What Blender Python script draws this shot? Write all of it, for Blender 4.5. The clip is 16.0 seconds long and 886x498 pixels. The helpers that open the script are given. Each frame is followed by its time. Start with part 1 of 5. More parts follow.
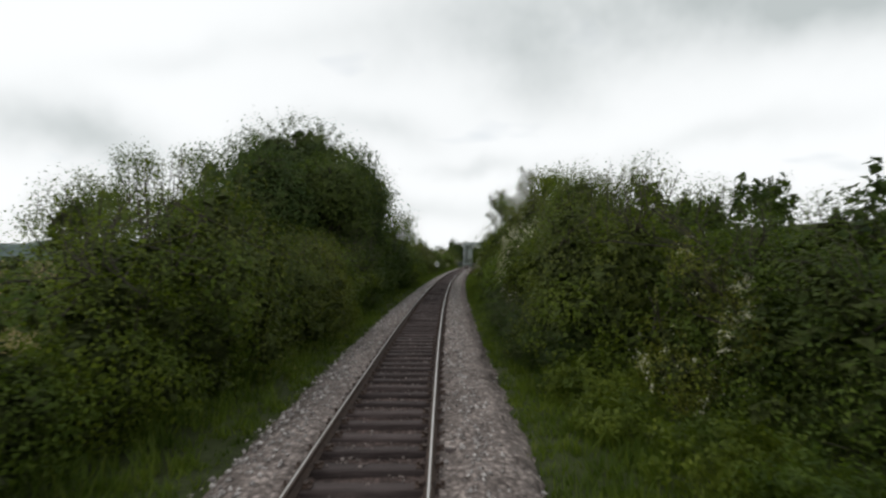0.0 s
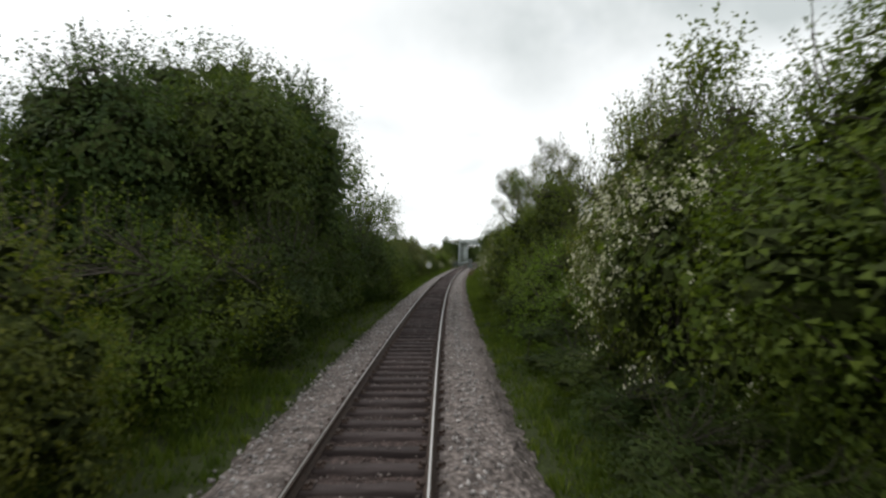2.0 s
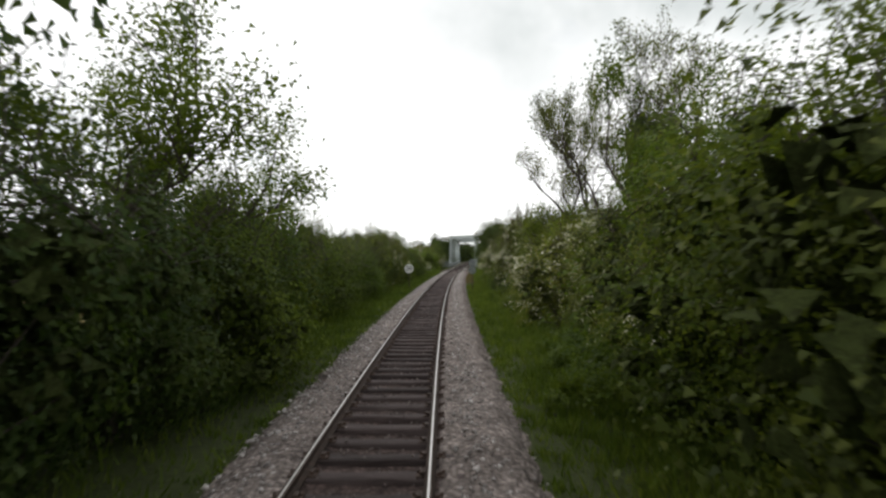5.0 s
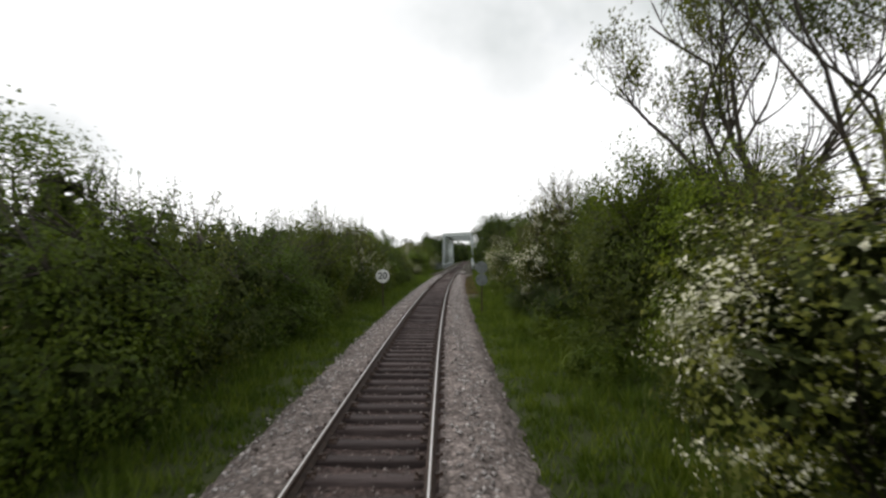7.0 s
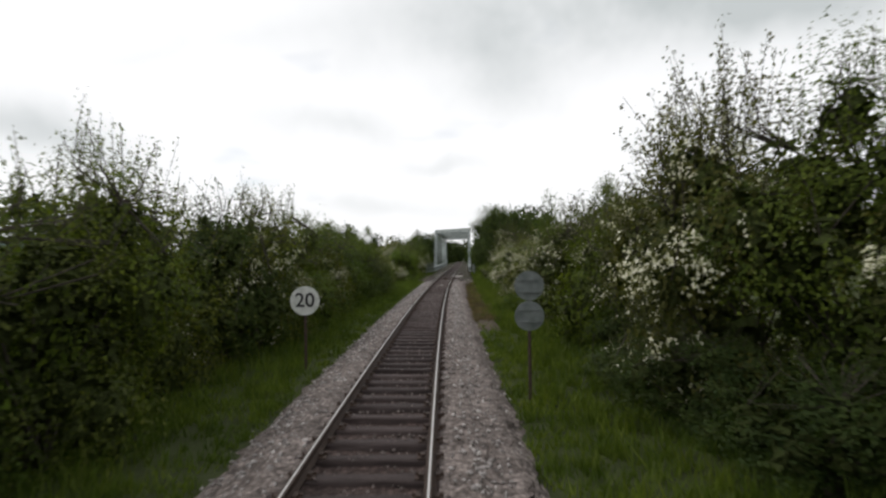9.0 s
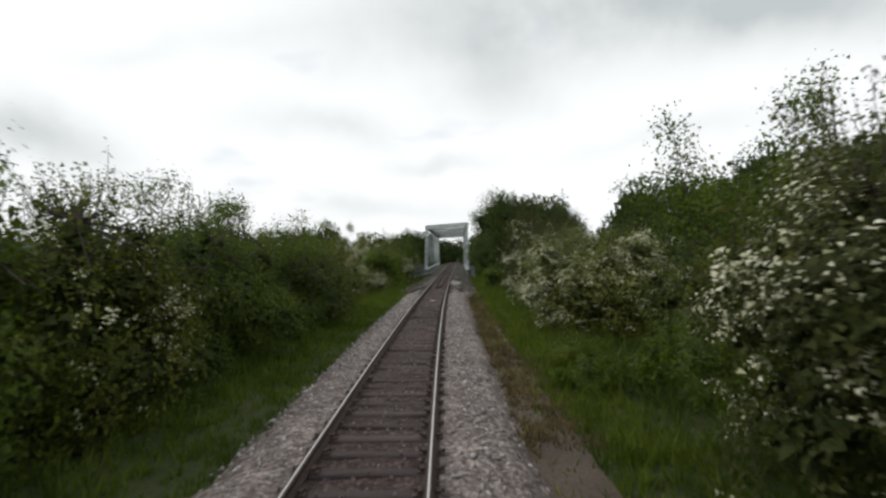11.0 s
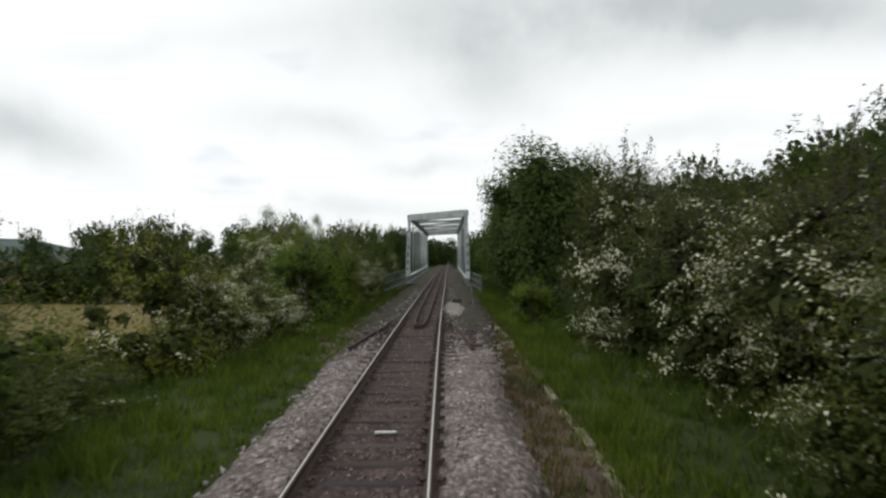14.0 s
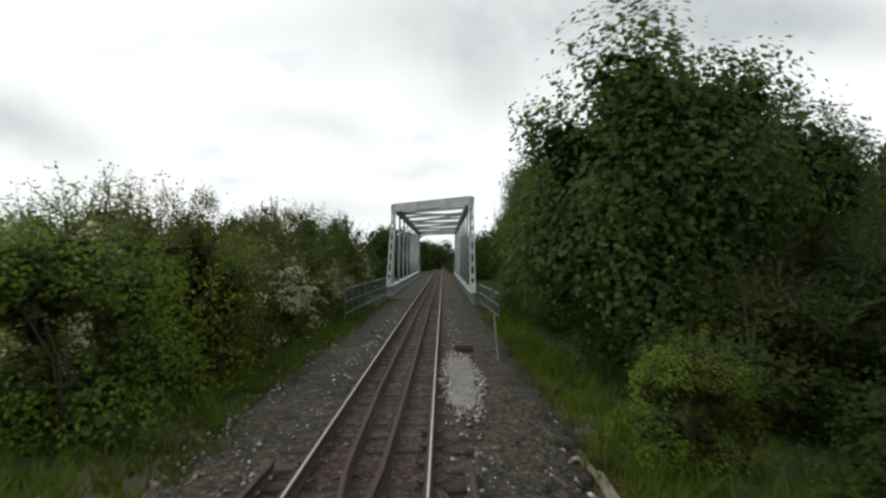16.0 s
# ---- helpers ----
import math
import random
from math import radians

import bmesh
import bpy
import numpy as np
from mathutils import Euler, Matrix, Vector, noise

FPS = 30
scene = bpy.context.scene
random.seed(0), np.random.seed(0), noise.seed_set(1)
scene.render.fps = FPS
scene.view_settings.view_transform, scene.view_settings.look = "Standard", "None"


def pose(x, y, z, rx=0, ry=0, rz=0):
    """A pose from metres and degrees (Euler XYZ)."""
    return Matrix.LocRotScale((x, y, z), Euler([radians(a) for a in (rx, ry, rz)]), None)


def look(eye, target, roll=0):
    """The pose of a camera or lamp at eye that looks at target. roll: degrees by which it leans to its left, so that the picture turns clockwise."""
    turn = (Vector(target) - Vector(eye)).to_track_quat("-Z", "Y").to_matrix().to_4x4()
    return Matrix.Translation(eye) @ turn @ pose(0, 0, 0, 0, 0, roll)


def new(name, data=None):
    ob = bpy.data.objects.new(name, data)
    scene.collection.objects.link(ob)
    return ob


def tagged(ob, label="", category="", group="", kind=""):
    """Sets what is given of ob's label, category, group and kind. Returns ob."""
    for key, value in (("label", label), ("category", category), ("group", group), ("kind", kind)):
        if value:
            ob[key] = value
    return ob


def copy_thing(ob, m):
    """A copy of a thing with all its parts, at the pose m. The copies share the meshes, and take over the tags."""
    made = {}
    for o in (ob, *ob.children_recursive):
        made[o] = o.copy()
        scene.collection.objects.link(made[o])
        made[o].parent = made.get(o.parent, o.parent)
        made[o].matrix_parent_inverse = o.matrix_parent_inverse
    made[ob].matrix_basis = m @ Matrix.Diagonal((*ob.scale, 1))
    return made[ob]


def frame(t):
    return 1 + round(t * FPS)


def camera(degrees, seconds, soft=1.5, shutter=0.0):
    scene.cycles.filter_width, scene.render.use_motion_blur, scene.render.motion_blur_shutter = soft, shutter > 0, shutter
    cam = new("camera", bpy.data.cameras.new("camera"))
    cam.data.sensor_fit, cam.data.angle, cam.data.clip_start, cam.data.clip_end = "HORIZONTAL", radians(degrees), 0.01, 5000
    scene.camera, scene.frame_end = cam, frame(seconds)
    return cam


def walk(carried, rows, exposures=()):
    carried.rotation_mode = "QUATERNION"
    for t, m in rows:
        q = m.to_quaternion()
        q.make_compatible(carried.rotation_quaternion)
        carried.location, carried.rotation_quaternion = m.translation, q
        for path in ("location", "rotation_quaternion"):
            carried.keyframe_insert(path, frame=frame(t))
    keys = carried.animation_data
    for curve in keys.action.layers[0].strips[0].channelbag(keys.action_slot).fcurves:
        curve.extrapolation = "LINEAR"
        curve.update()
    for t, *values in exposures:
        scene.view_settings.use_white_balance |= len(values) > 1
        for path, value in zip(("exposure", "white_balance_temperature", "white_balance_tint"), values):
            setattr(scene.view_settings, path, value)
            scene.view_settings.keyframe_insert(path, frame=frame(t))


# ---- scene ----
# Track frame: s metres along the line, d metres right of its middle, h metres above the rail tops.
S_KNOTS = (-50, 30, 80, 130, 168, 400)
BEND = (0.00044, 0.00067, 0.00068, 0.00062, 0.0, 0.0)     # curvature to the right, 1/m
LINE_S = np.arange(-60.0, 420.0, 1.0)
_turn = np.cumsum(np.interp(LINE_S, S_KNOTS, BEND))
LINE_A = _turn - np.interp(0, LINE_S, _turn)
_x, _y = np.cumsum(np.sin(LINE_A)), np.cumsum(np.cos(LINE_A))
LINE_X, LINE_Y = _x - np.interp(0, LINE_S, _x), _y - np.interp(0, LINE_S, _y)


def heading(s):
    """Clockwise turn of the line at s, in radians."""
    return np.interp(s, LINE_S, LINE_A)


def plan(s, d):
    """World x, y of a place in the track frame; works on arrays too."""
    a = heading(s)
    over = np.maximum(0, s - LINE_S[-1]) + np.minimum(0, s - LINE_S[0])
    x = np.interp(s, LINE_S, LINE_X) + over * np.sin(a) + d * np.cos(a)
    y = np.interp(s, LINE_S, LINE_Y) + over * np.cos(a) - d * np.sin(a)
    return x, y


def W(s, d, h=0.0):
    x, y = plan(s, d)
    return Vector((float(x), float(y), h))


def on_line(s, d, h=0.0, turn=0.0):
    """Pose with y along the line."""
    p = W(s, d, h)
    return pose(p.x, p.y, p.z, 0, 0, -math.degrees(heading(s)) + turn)


def cant(s):
    """Roll of the track, degrees, right side down."""
    return float(np.interp(s, (0, 35, 71, 103, 121, 142, 170), (0.3, 0.3, 0.6, 1.0, 0.7, -0.6, -0.2)))


def track_frame(s):
    p = W(s, 0, 0)
    return pose(p.x, p.y, p.z, 0, cant(s), -math.degrees(heading(s)))


# ---- camera ----
EYE_D, EYE_H, PITCH, YAW = 0.886, 2.45, 0.525, -0.293


def travelled(t):
    """Metres gone after t seconds."""
    return 8.62 * t + 0.075 * t * t - 0.0037 * t ** 3


def eye_pose(t):
    lift = float(np.interp(t, (0, 2, 4, 13.5, 16), (0.2, 0.1, 0.0, 0.0, 0.4)))
    return track_frame(travelled(t)) @ pose(EYE_D, 0, EYE_H, 90 + PITCH + lift, 0, YAW)


cam = camera(70.2, 16.0, soft=2.5, shutter=0.22)
walk(cam, [(t / 2, eye_pose(t / 2)) for t in range(33)], (
    (0.0, -0.22, 6450, 10), (2.0, 0.0, 6450, 10), (3.5, 0.18, 6500, 11), (6.0, 0.17, 6600, 12), (8.0, -0.04, 6500, 13),
    (9.0, -0.12, 6500, 12.5), (11.5, -0.16, 6450, 10.5), (14.0, -0.17, 6450, 10.5), (16.0, -0.12, 6450, 10.5)))

# ---- sky and sun ----
SUN_EL, SUN_AZ = radians(40), radians(-76)
world = bpy.data.worlds.new("overcast_sky")
scene.world = world
world.use_nodes = True
nt = world.node_tree
nt.nodes.clear()


def node(tree, kind, **values):
    n = tree.nodes.new(kind)
    for key, value in values.items():
        n.inputs[key.replace("_", " ")].default_value = value
    return n


sky = nt.nodes.new("ShaderNodeTexSky")
sky.sky_type = "NISHITA"
sky.sun_disc = False
sky.sun_elevation, sky.sun_rotation = SUN_EL, SUN_AZ
dim = nt.nodes.new("ShaderNodeVectorMath")
dim.operation = "SCALE"
dim.inputs["Scale"].default_value = 0.11
nt.links.new(sky.outputs[0], dim.inputs[0])
coord = nt.nodes.new("ShaderNodeTexCoord")
sep = nt.nodes.new("ShaderNodeSeparateXYZ")
nt.links.new(coord.outputs["Generated"], sep.inputs[0])
# cloud layer: directions spread onto a flat sheet overhead
flat = nt.nodes.new("ShaderNodeMath")
flat.operation = "ADD"
flat.inputs[1].default_value = 0.22
nt.links.new(sep.outputs["Z"], flat.inputs[0])
low = nt.nodes.new("ShaderNodeMath")
low.operation = "MAXIMUM"
low.inputs[1].default_value = 0.06
nt.links.new(flat.outputs[0], low.inputs[0])
sheet = nt.nodes.new("ShaderNodeVectorMath")
sheet.operation = "DIVIDE"
nt.links.new(coord.outputs["Generated"], sheet.inputs[0])
nt.links.new(low.outputs[0], sheet.inputs[1])
drift = nt.nodes.new("ShaderNodeVectorMath")
drift.operation = "ADD"
drift.inputs[1].default_value = (3.1, 1.7, 0.0)
nt.links.new(sheet.outputs[0], drift.inputs[0])
cloud = node(nt, "ShaderNodeTexNoise", Scale=0.8, Detail=3.5, Roughness=0.45, Distortion=0.3)
nt.links.new(drift.outputs[0], cloud.inputs["Vector"])
shade = nt.nodes.new("ShaderNodeValToRGB")
shade.color_ramp.elements[0].position, shade.color_ramp.elements[0].color = 0.34, (0.56, 0.605, 0.615, 1)
shade.color_ramp.elements[1].position, shade.color_ramp.elements[1].color = 0.53, (1.1, 1.13, 1.14, 1)
nt.links.new(cloud.outputs[0], shade.inputs[0])
gaps = node(nt, "ShaderNodeTexNoise", Scale=1.7, Detail=3.0, Roughness=0.5)
nt.links.new(sheet.outputs[0], gaps.inputs["Vector"])
cover = nt.nodes.new("ShaderNodeMapRange")
cover.inputs["From Min"].default_value, cover.inputs["From Max"].default_value = 0.28, 0.40
cover.inputs["To Min"].default_value, cover.inputs["To Max"].default_value = 0.7, 0.98
nt.links.new(gaps.outputs[0], cover.inputs[0])


def maths(op, a, b=0.0, c=0.0):
    n = nt.nodes.new("ShaderNodeMath")
    n.operation = op
    for k, v in enumerate((a, b, c)):
        if isinstance(v, (int, float)):
            n.inputs[k].default_value = v
        else:
            nt.links.new(v, n.inputs[k])
    return n.outputs[0]


def along_axis(axis):
    n = nt.nodes.new("ShaderNodeVectorMath")
    n.operation = "DOT_PRODUCT"
    n.inputs[1].default_value = axis
    nt.links.new(coord.outputs["Generated"], n.inputs[0])
    return n.outputs["Value"]


# the grey banks that stand over the line ahead: across and up as tangents, half sizes, tilt, weight
BANKS = ((0.22, 0.365, 0.34, 0.075, 0.05, 0.95), (0.55, 0.405, 0.45, 0.06, -0.04, 0.75), (0.13, 0.27, 0.1, 0.045, 0.2, 0.4), (-0.66, 0.215, 0.17, 0.042, -0.25, 0.8),
         (-0.16, 0.2, 0.13, 0.028, -0.12, 0.42), (0.03, 0.15, 0.07, 0.013, 0.12, 0.45), (-0.08, 0.075, 0.15, 0.022, 0.0, 0.4), (0.4, 0.19, 0.2, 0.022, 0.14, 0.25), (-0.45, 0.33, 0.2, 0.025, 0.1, 0.2))
fwd = maths("MAXIMUM", along_axis((0.045, 0.999, 0)), 0.05)
warp = node(nt, "ShaderNodeTexNoise", Scale=5.0, Detail=4.0, Roughness=0.55)
nt.links.new(coord.outputs["Generated"], warp.inputs["Vector"])
sway = nt.nodes.new("ShaderNodeSeparateColor")
nt.links.new(warp.outputs["Color"], sway.inputs[0])
across = maths("MULTIPLY_ADD", maths("SUBTRACT", sway.outputs[0], 0.5), 0.22, maths("DIVIDE", along_axis((0.999, -0.045, 0)), fwd))
up = maths("MULTIPLY_ADD", maths("SUBTRACT", sway.outputs[1], 0.5), 0.1, maths("DIVIDE", sep.outputs["Z"], fwd))
grey = 0.0
for cx, cz, rx, rz, tilt, weight in BANKS:
    dx = maths("SUBTRACT", across, cx)
    dz = maths("MULTIPLY_ADD", dx, -tilt, maths("SUBTRACT", up, cz))
    far2 = maths("ADD", maths("POWER", maths("ABSOLUTE", maths("DIVIDE", dx, rx)), 2.0), maths("POWER", maths("ABSOLUTE", maths("DIVIDE", dz, rz)), 2.0))
    grey = maths("MULTIPLY_ADD", maths("EXPONENT", maths("MULTIPLY", far2, -0.9)), weight, grey)
grey = maths("MINIMUM", maths("MULTIPLY", grey, maths("MULTIPLY_ADD", sway.outputs[2], 1.6, 0.05)), 1.0)
ahead = node(nt, "ShaderNodeMixRGB")
nt.links.new(grey, ahead.inputs[0])
ahead.inputs[1].default_value, ahead.inputs[2].default_value = (1.17, 1.19, 1.19, 1), (0.63, 0.68, 0.675, 1)
front = node(nt, "ShaderNodeMapRange")
front.inputs["From Min"].default_value, front.inputs["From Max"].default_value = 0.5, 0.68
nt.links.new(fwd, front.inputs[0])
whole = nt.nodes.new("ShaderNodeMixRGB")
nt.links.new(front.outputs[0], whole.inputs[0])
nt.links.new(shade.outputs[0], whole.inputs[1])
nt.links.new(ahead.outputs[0], whole.inputs[2])
mix = nt.nodes.new("ShaderNodeMixRGB")
nt.links.new(cover.outputs[0], mix.inputs[0])
nt.links.new(dim.outputs[0], mix.inputs[1])
nt.links.new(whole.outputs[0], mix.inputs[2])
back = nt.nodes.new("ShaderNodeBackground")
back.inputs["Strength"].default_value = 1.0
nt.links.new(mix.outputs[0], back.inputs[0])
out = nt.nodes.new("ShaderNodeOutputWorld")
nt.links.new(back.outputs[0], out.inputs[0])

sun = new("sun", bpy.data.lights.new("sun", "SUN"))
sun.data.energy, sun.data.angle, sun.data.color = 0.9, radians(30), (1.0, 0.96, 0.9)
to_sun = Vector((math.sin(SUN_AZ) * math.cos(SUN_EL), math.cos(SUN_AZ) * math.cos(SUN_EL), math.sin(SUN_EL)))
sun.matrix_world = look(to_sun * 100, (0, 0, 0))


# ---- materials ----
def material(name, rough=0.8, metal=0.0, spec=0.3):
    m = bpy.data.materials.new(name)
    m.use_nodes = True
    t = m.node_tree
    b = t.nodes["Principled BSDF"]
    b.inputs["Roughness"].default_value = rough
    b.inputs["Metallic"].default_value = metal
    b.inputs["Specular IOR Level"].default_value = spec
    return m, t, b


def ramp(t, source, stops):
    r = t.nodes.new("ShaderNodeValToRGB")
    while len(r.color_ramp.elements) < len(stops):
        r.color_ramp.elements.new(0.5)
    for e, (p, c) in zip(r.color_ramp.elements, stops):
        e.position, e.color = p, (*c, 1)
    t.links.new(source, r.inputs[0])
    return r.outputs[0]


def blend(t, fac, a, b, kind="MIX"):
    n = t.nodes.new("ShaderNodeMixRGB")
    n.blend_type = kind
    for i, v in enumerate((fac, a, b)):
        if isinstance(v, (int, float)):
            n.inputs[i].default_value = v
        elif isinstance(v, tuple):
            n.inputs[i].default_value = (*v, 1)
        else:
            t.links.new(v, n.inputs[i])
    return n.outputs[0]


def noise_tex(t, scale, detail=4.0, rough=0.55, space="Object"):
    c = t.nodes.new("ShaderNodeTexCoord")
    n = node(t, "ShaderNodeTexNoise", Scale=scale, Detail=detail, Roughness=rough)
    t.links.new(c.outputs[space], n.inputs["Vector"])
    return n.outputs[0]


def bump(t, b, height, strength=0.5, distance=0.02):
    n = node(t, "ShaderNodeBump", Strength=strength, Distance=distance)
    t.links.new(height, n.inputs["Height"])
    t.links.new(n.outputs[0], b.inputs["Normal"])


def leaf_material(name, dark, mid, bright, through_light=0.45):
    """Foliage: each leaf its own green, each plant a shade of its own, some light through the blade."""
    m, t, b = material(name, 0.6, 0, 0.12)
    geo = t.nodes.new("ShaderNodeNewGeometry")
    info = t.nodes.new("ShaderNodeObjectInfo")
    base = ramp(t, geo.outputs["Random Per Island"], ((0.0, dark), (0.55, mid), (1.0, bright)))
    tint = ramp(t, info.outputs["Random"], ((0.0, (0.88, 0.93, 0.9)), (0.5, (1.03, 1.02, 1.0)), (1.0, (1.22, 1.12, 0.85))))
    # Lobe-sized mottling puts bright clumps and shaded hollows into the leaf colour.
    patch = ramp(t, noise_tex(t, 1.3, 2), ((0.32, (0.62, 0.68, 0.66)), (0.68, (1.3, 1.22, 1.0))))
    col = blend(t, 1.0, blend(t, 1.0, base, tint, "MULTIPLY"), patch, "MULTIPLY")
    t.links.new(col, b.inputs["Base Color"])
    tr = t.nodes.new("ShaderNodeBsdfTranslucent")
    t.links.new(blend(t, 1.0, col, (1.15, 1.2, 0.6), "MULTIPLY"), tr.inputs[0])
    mx = t.nodes.new("ShaderNodeMixShader")
    mx.inputs[0].default_value = through_light
    t.links.new(b.outputs[0], mx.inputs[1])
    t.links.new(tr.outputs[0], mx.inputs[2])
    t.links.new(mx.outputs[0], t.nodes["Material Output"].inputs[0])
    return m


LEAF = leaf_material("leaf_green", (0.058, 0.09, 0.016), (0.086, 0.125, 0.023), (0.12, 0.163, 0.036))
LEAF_DARK = leaf_material("leaf_dark", (0.033, 0.056, 0.017), (0.048, 0.076, 0.022), (0.07, 0.098, 0.031))
LEAF_FRESH = leaf_material("leaf_fresh", (0.096, 0.146, 0.022), (0.138, 0.206, 0.033), (0.183, 0.256, 0.053))
LEAF_OLIVE = leaf_material("leaf_olive", (0.064, 0.084, 0.021), (0.094, 0.116, 0.03), (0.134, 0.155, 0.046))
GRASS = leaf_material("grass_blade", (0.056, 0.092, 0.017), (0.082, 0.13, 0.024), (0.12, 0.16, 0.042), 0.35)
LEAF_SYCAMORE = leaf_material("leaf_sycamore", (0.048, 0.078, 0.026), (0.068, 0.102, 0.034), (0.096, 0.132, 0.048))
LEAF_BRONZE = leaf_material("leaf_bronze", (0.05, 0.06, 0.021), (0.074, 0.084, 0.029), (0.105, 0.112, 0.043))
LEAF_PALE = leaf_material("leaf_pale", (0.104, 0.128, 0.035), (0.143, 0.17, 0.048), (0.188, 0.21, 0.07))
DRY = leaf_material("dry_grass", (0.1, 0.075, 0.045), (0.15, 0.115, 0.07), (0.22, 0.17, 0.11), 0.2)

BLOSSOM, t, b = material("hawthorn_blossom", 0.6)
geo = t.nodes.new("ShaderNodeNewGeometry")
t.links.new(ramp(t, geo.outputs["Random Per Island"], ((0.0, (0.32, 0.33, 0.17)), (0.5, (0.5, 0.49, 0.32)), (1.0, (0.7, 0.68, 0.53)))), b.inputs["Base Color"])

BARK, t, b = material("bark", 0.9)
n1 = noise_tex(t, 9, 6)
t.links.new(ramp(t, n1, ((0.3, (0.03, 0.024, 0.018)), (0.7, (0.1, 0.086, 0.066)))), b.inputs["Base Color"])
bump(t, b, n1, 0.7, 0.02)

# Crown filler: green-brown mottling put in for the shade between the leaves.
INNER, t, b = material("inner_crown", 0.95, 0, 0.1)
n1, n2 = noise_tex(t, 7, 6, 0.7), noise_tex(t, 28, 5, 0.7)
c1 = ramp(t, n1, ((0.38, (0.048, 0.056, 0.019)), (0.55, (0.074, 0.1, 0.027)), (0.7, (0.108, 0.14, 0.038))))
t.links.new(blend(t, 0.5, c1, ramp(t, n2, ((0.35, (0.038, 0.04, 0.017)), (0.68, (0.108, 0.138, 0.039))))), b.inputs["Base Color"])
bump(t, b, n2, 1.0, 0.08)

SOIL, t, b = material("verge_soil", 0.95, 0, 0.15)
n1, n2 = noise_tex(t, 0.35, 5), noise_tex(t, 7, 6)
c1 = ramp(t, n1, ((0.35, (0.032, 0.044, 0.014)), (0.6, (0.05, 0.068, 0.02)), (0.8, (0.07, 0.064, 0.03))))
t.links.new(blend(t, 0.5, c1, ramp(t, n2, ((0.3, (0.02, 0.02, 0.012)), (0.7, (0.065, 0.075, 0.026))))), b.inputs["Base Color"])
bump(t, b, n2, 0.8, 0.06)

BARE_SOIL, t, b = material("bare_soil", 0.95, 0, 0.15)
n1, n2 = noise_tex(t, 1.1, 5), noise_tex(t, 16, 6)
c1 = ramp(t, n1, ((0.35, (0.075, 0.055, 0.042)), (0.58, (0.12, 0.09, 0.07)), (0.75, (0.09, 0.1, 0.045))))
t.links.new(blend(t, 0.5, c1, ramp(t, n2, ((0.3, (0.04, 0.03, 0.024)), (0.7, (0.17, 0.135, 0.11))))), b.inputs["Base Color"])
bump(t, b, n2, 0.8, 0.04)

FIELD, t, b = material("field", 0.95, 0, 0.15)
n1, n2 = noise_tex(t, 0.05, 4), noise_tex(t, 2.5, 6)
c1 = ramp(t, n1, ((0.35, (0.14, 0.11, 0.036)), (0.65, (0.21, 0.155, 0.058))))
t.links.new(blend(t, 0.3, c1, ramp(t, n2, ((0.3, (0.07, 0.075, 0.025)), (0.7, (0.17, 0.14, 0.055))))), b.inputs["Base Color"])
bump(t, b, n2, 0.6, 0.1)


def stone_material(name, dark, pale, scale):
    m, t, b = material(name, 0.9, 0, 0.2)
    c = t.nodes.new("ShaderNodeTexCoord")
    v = node(t, "ShaderNodeTexVoronoi", Scale=scale)
    t.links.new(c.outputs["Object"], v.inputs["Vector"])
    stains = noise_tex(t, 1.3, 6, 0.65)
    cell = t.nodes.new("ShaderNodeSeparateColor")
    t.links.new(v.outputs["Color"], cell.inputs[0])
    col = ramp(t, cell.outputs[0], ((0.0, dark), (0.6, tuple((x + y) / 2 for x, y in zip(dark, pale))), (1.0, pale)))
    gap = ramp(t, v.outputs["Distance"], ((0.25, (1, 1, 1)), (0.75, (0.35, 0.33, 0.32))))
    col = blend(t, 0.8, col, gap, "MULTIPLY")
    col = blend(t, 1.0, col, ramp(t, stains, ((0.3, (0.55, 0.52, 0.5)), (0.7, (1.22, 1.18, 1.15)))), "MULTIPLY")
    t.links.new(col, b.inputs["Base Color"])
    inv = ramp(t, v.outputs["Distance"], ((0.0, (1, 1, 1)), (0.8, (0, 0, 0))))
    bump(t, b, inv, 1.0, 0.03)
    return m


BALLAST = stone_material("ballast_bed", (0.16, 0.138, 0.128), (0.44, 0.385, 0.36), 13)
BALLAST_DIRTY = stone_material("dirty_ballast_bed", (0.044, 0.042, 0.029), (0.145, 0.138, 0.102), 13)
BALLAST_OILY = stone_material("oily_ballast_bed", (0.06, 0.043, 0.039), (0.165, 0.122, 0.112), 14)


def pebble_material(name, dark, pale):
    m, t, b = material(name, 0.9, 0, 0.2)
    geo = t.nodes.new("ShaderNodeNewGeometry")
    col = ramp(t, geo.outputs["Random Per Island"], ((0.0, dark), (0.7, tuple((x + y) / 2 for x, y in zip(dark, pale))), (1.0, pale)))
    n = noise_tex(t, 40, 4)
    t.links.new(blend(t, 0.35, col, ramp(t, n, ((0.3, dark), (0.7, pale)))), b.inputs["Base Color"])
    bump(t, b, n, 0.5, 0.01)
    return m


STONE = pebble_material("ballast_stone", (0.095, 0.082, 0.076), (0.72, 0.67, 0.64))
STONE_OILY = pebble_material("oily_stone", (0.062, 0.05, 0.046), (0.36, 0.305, 0.28))

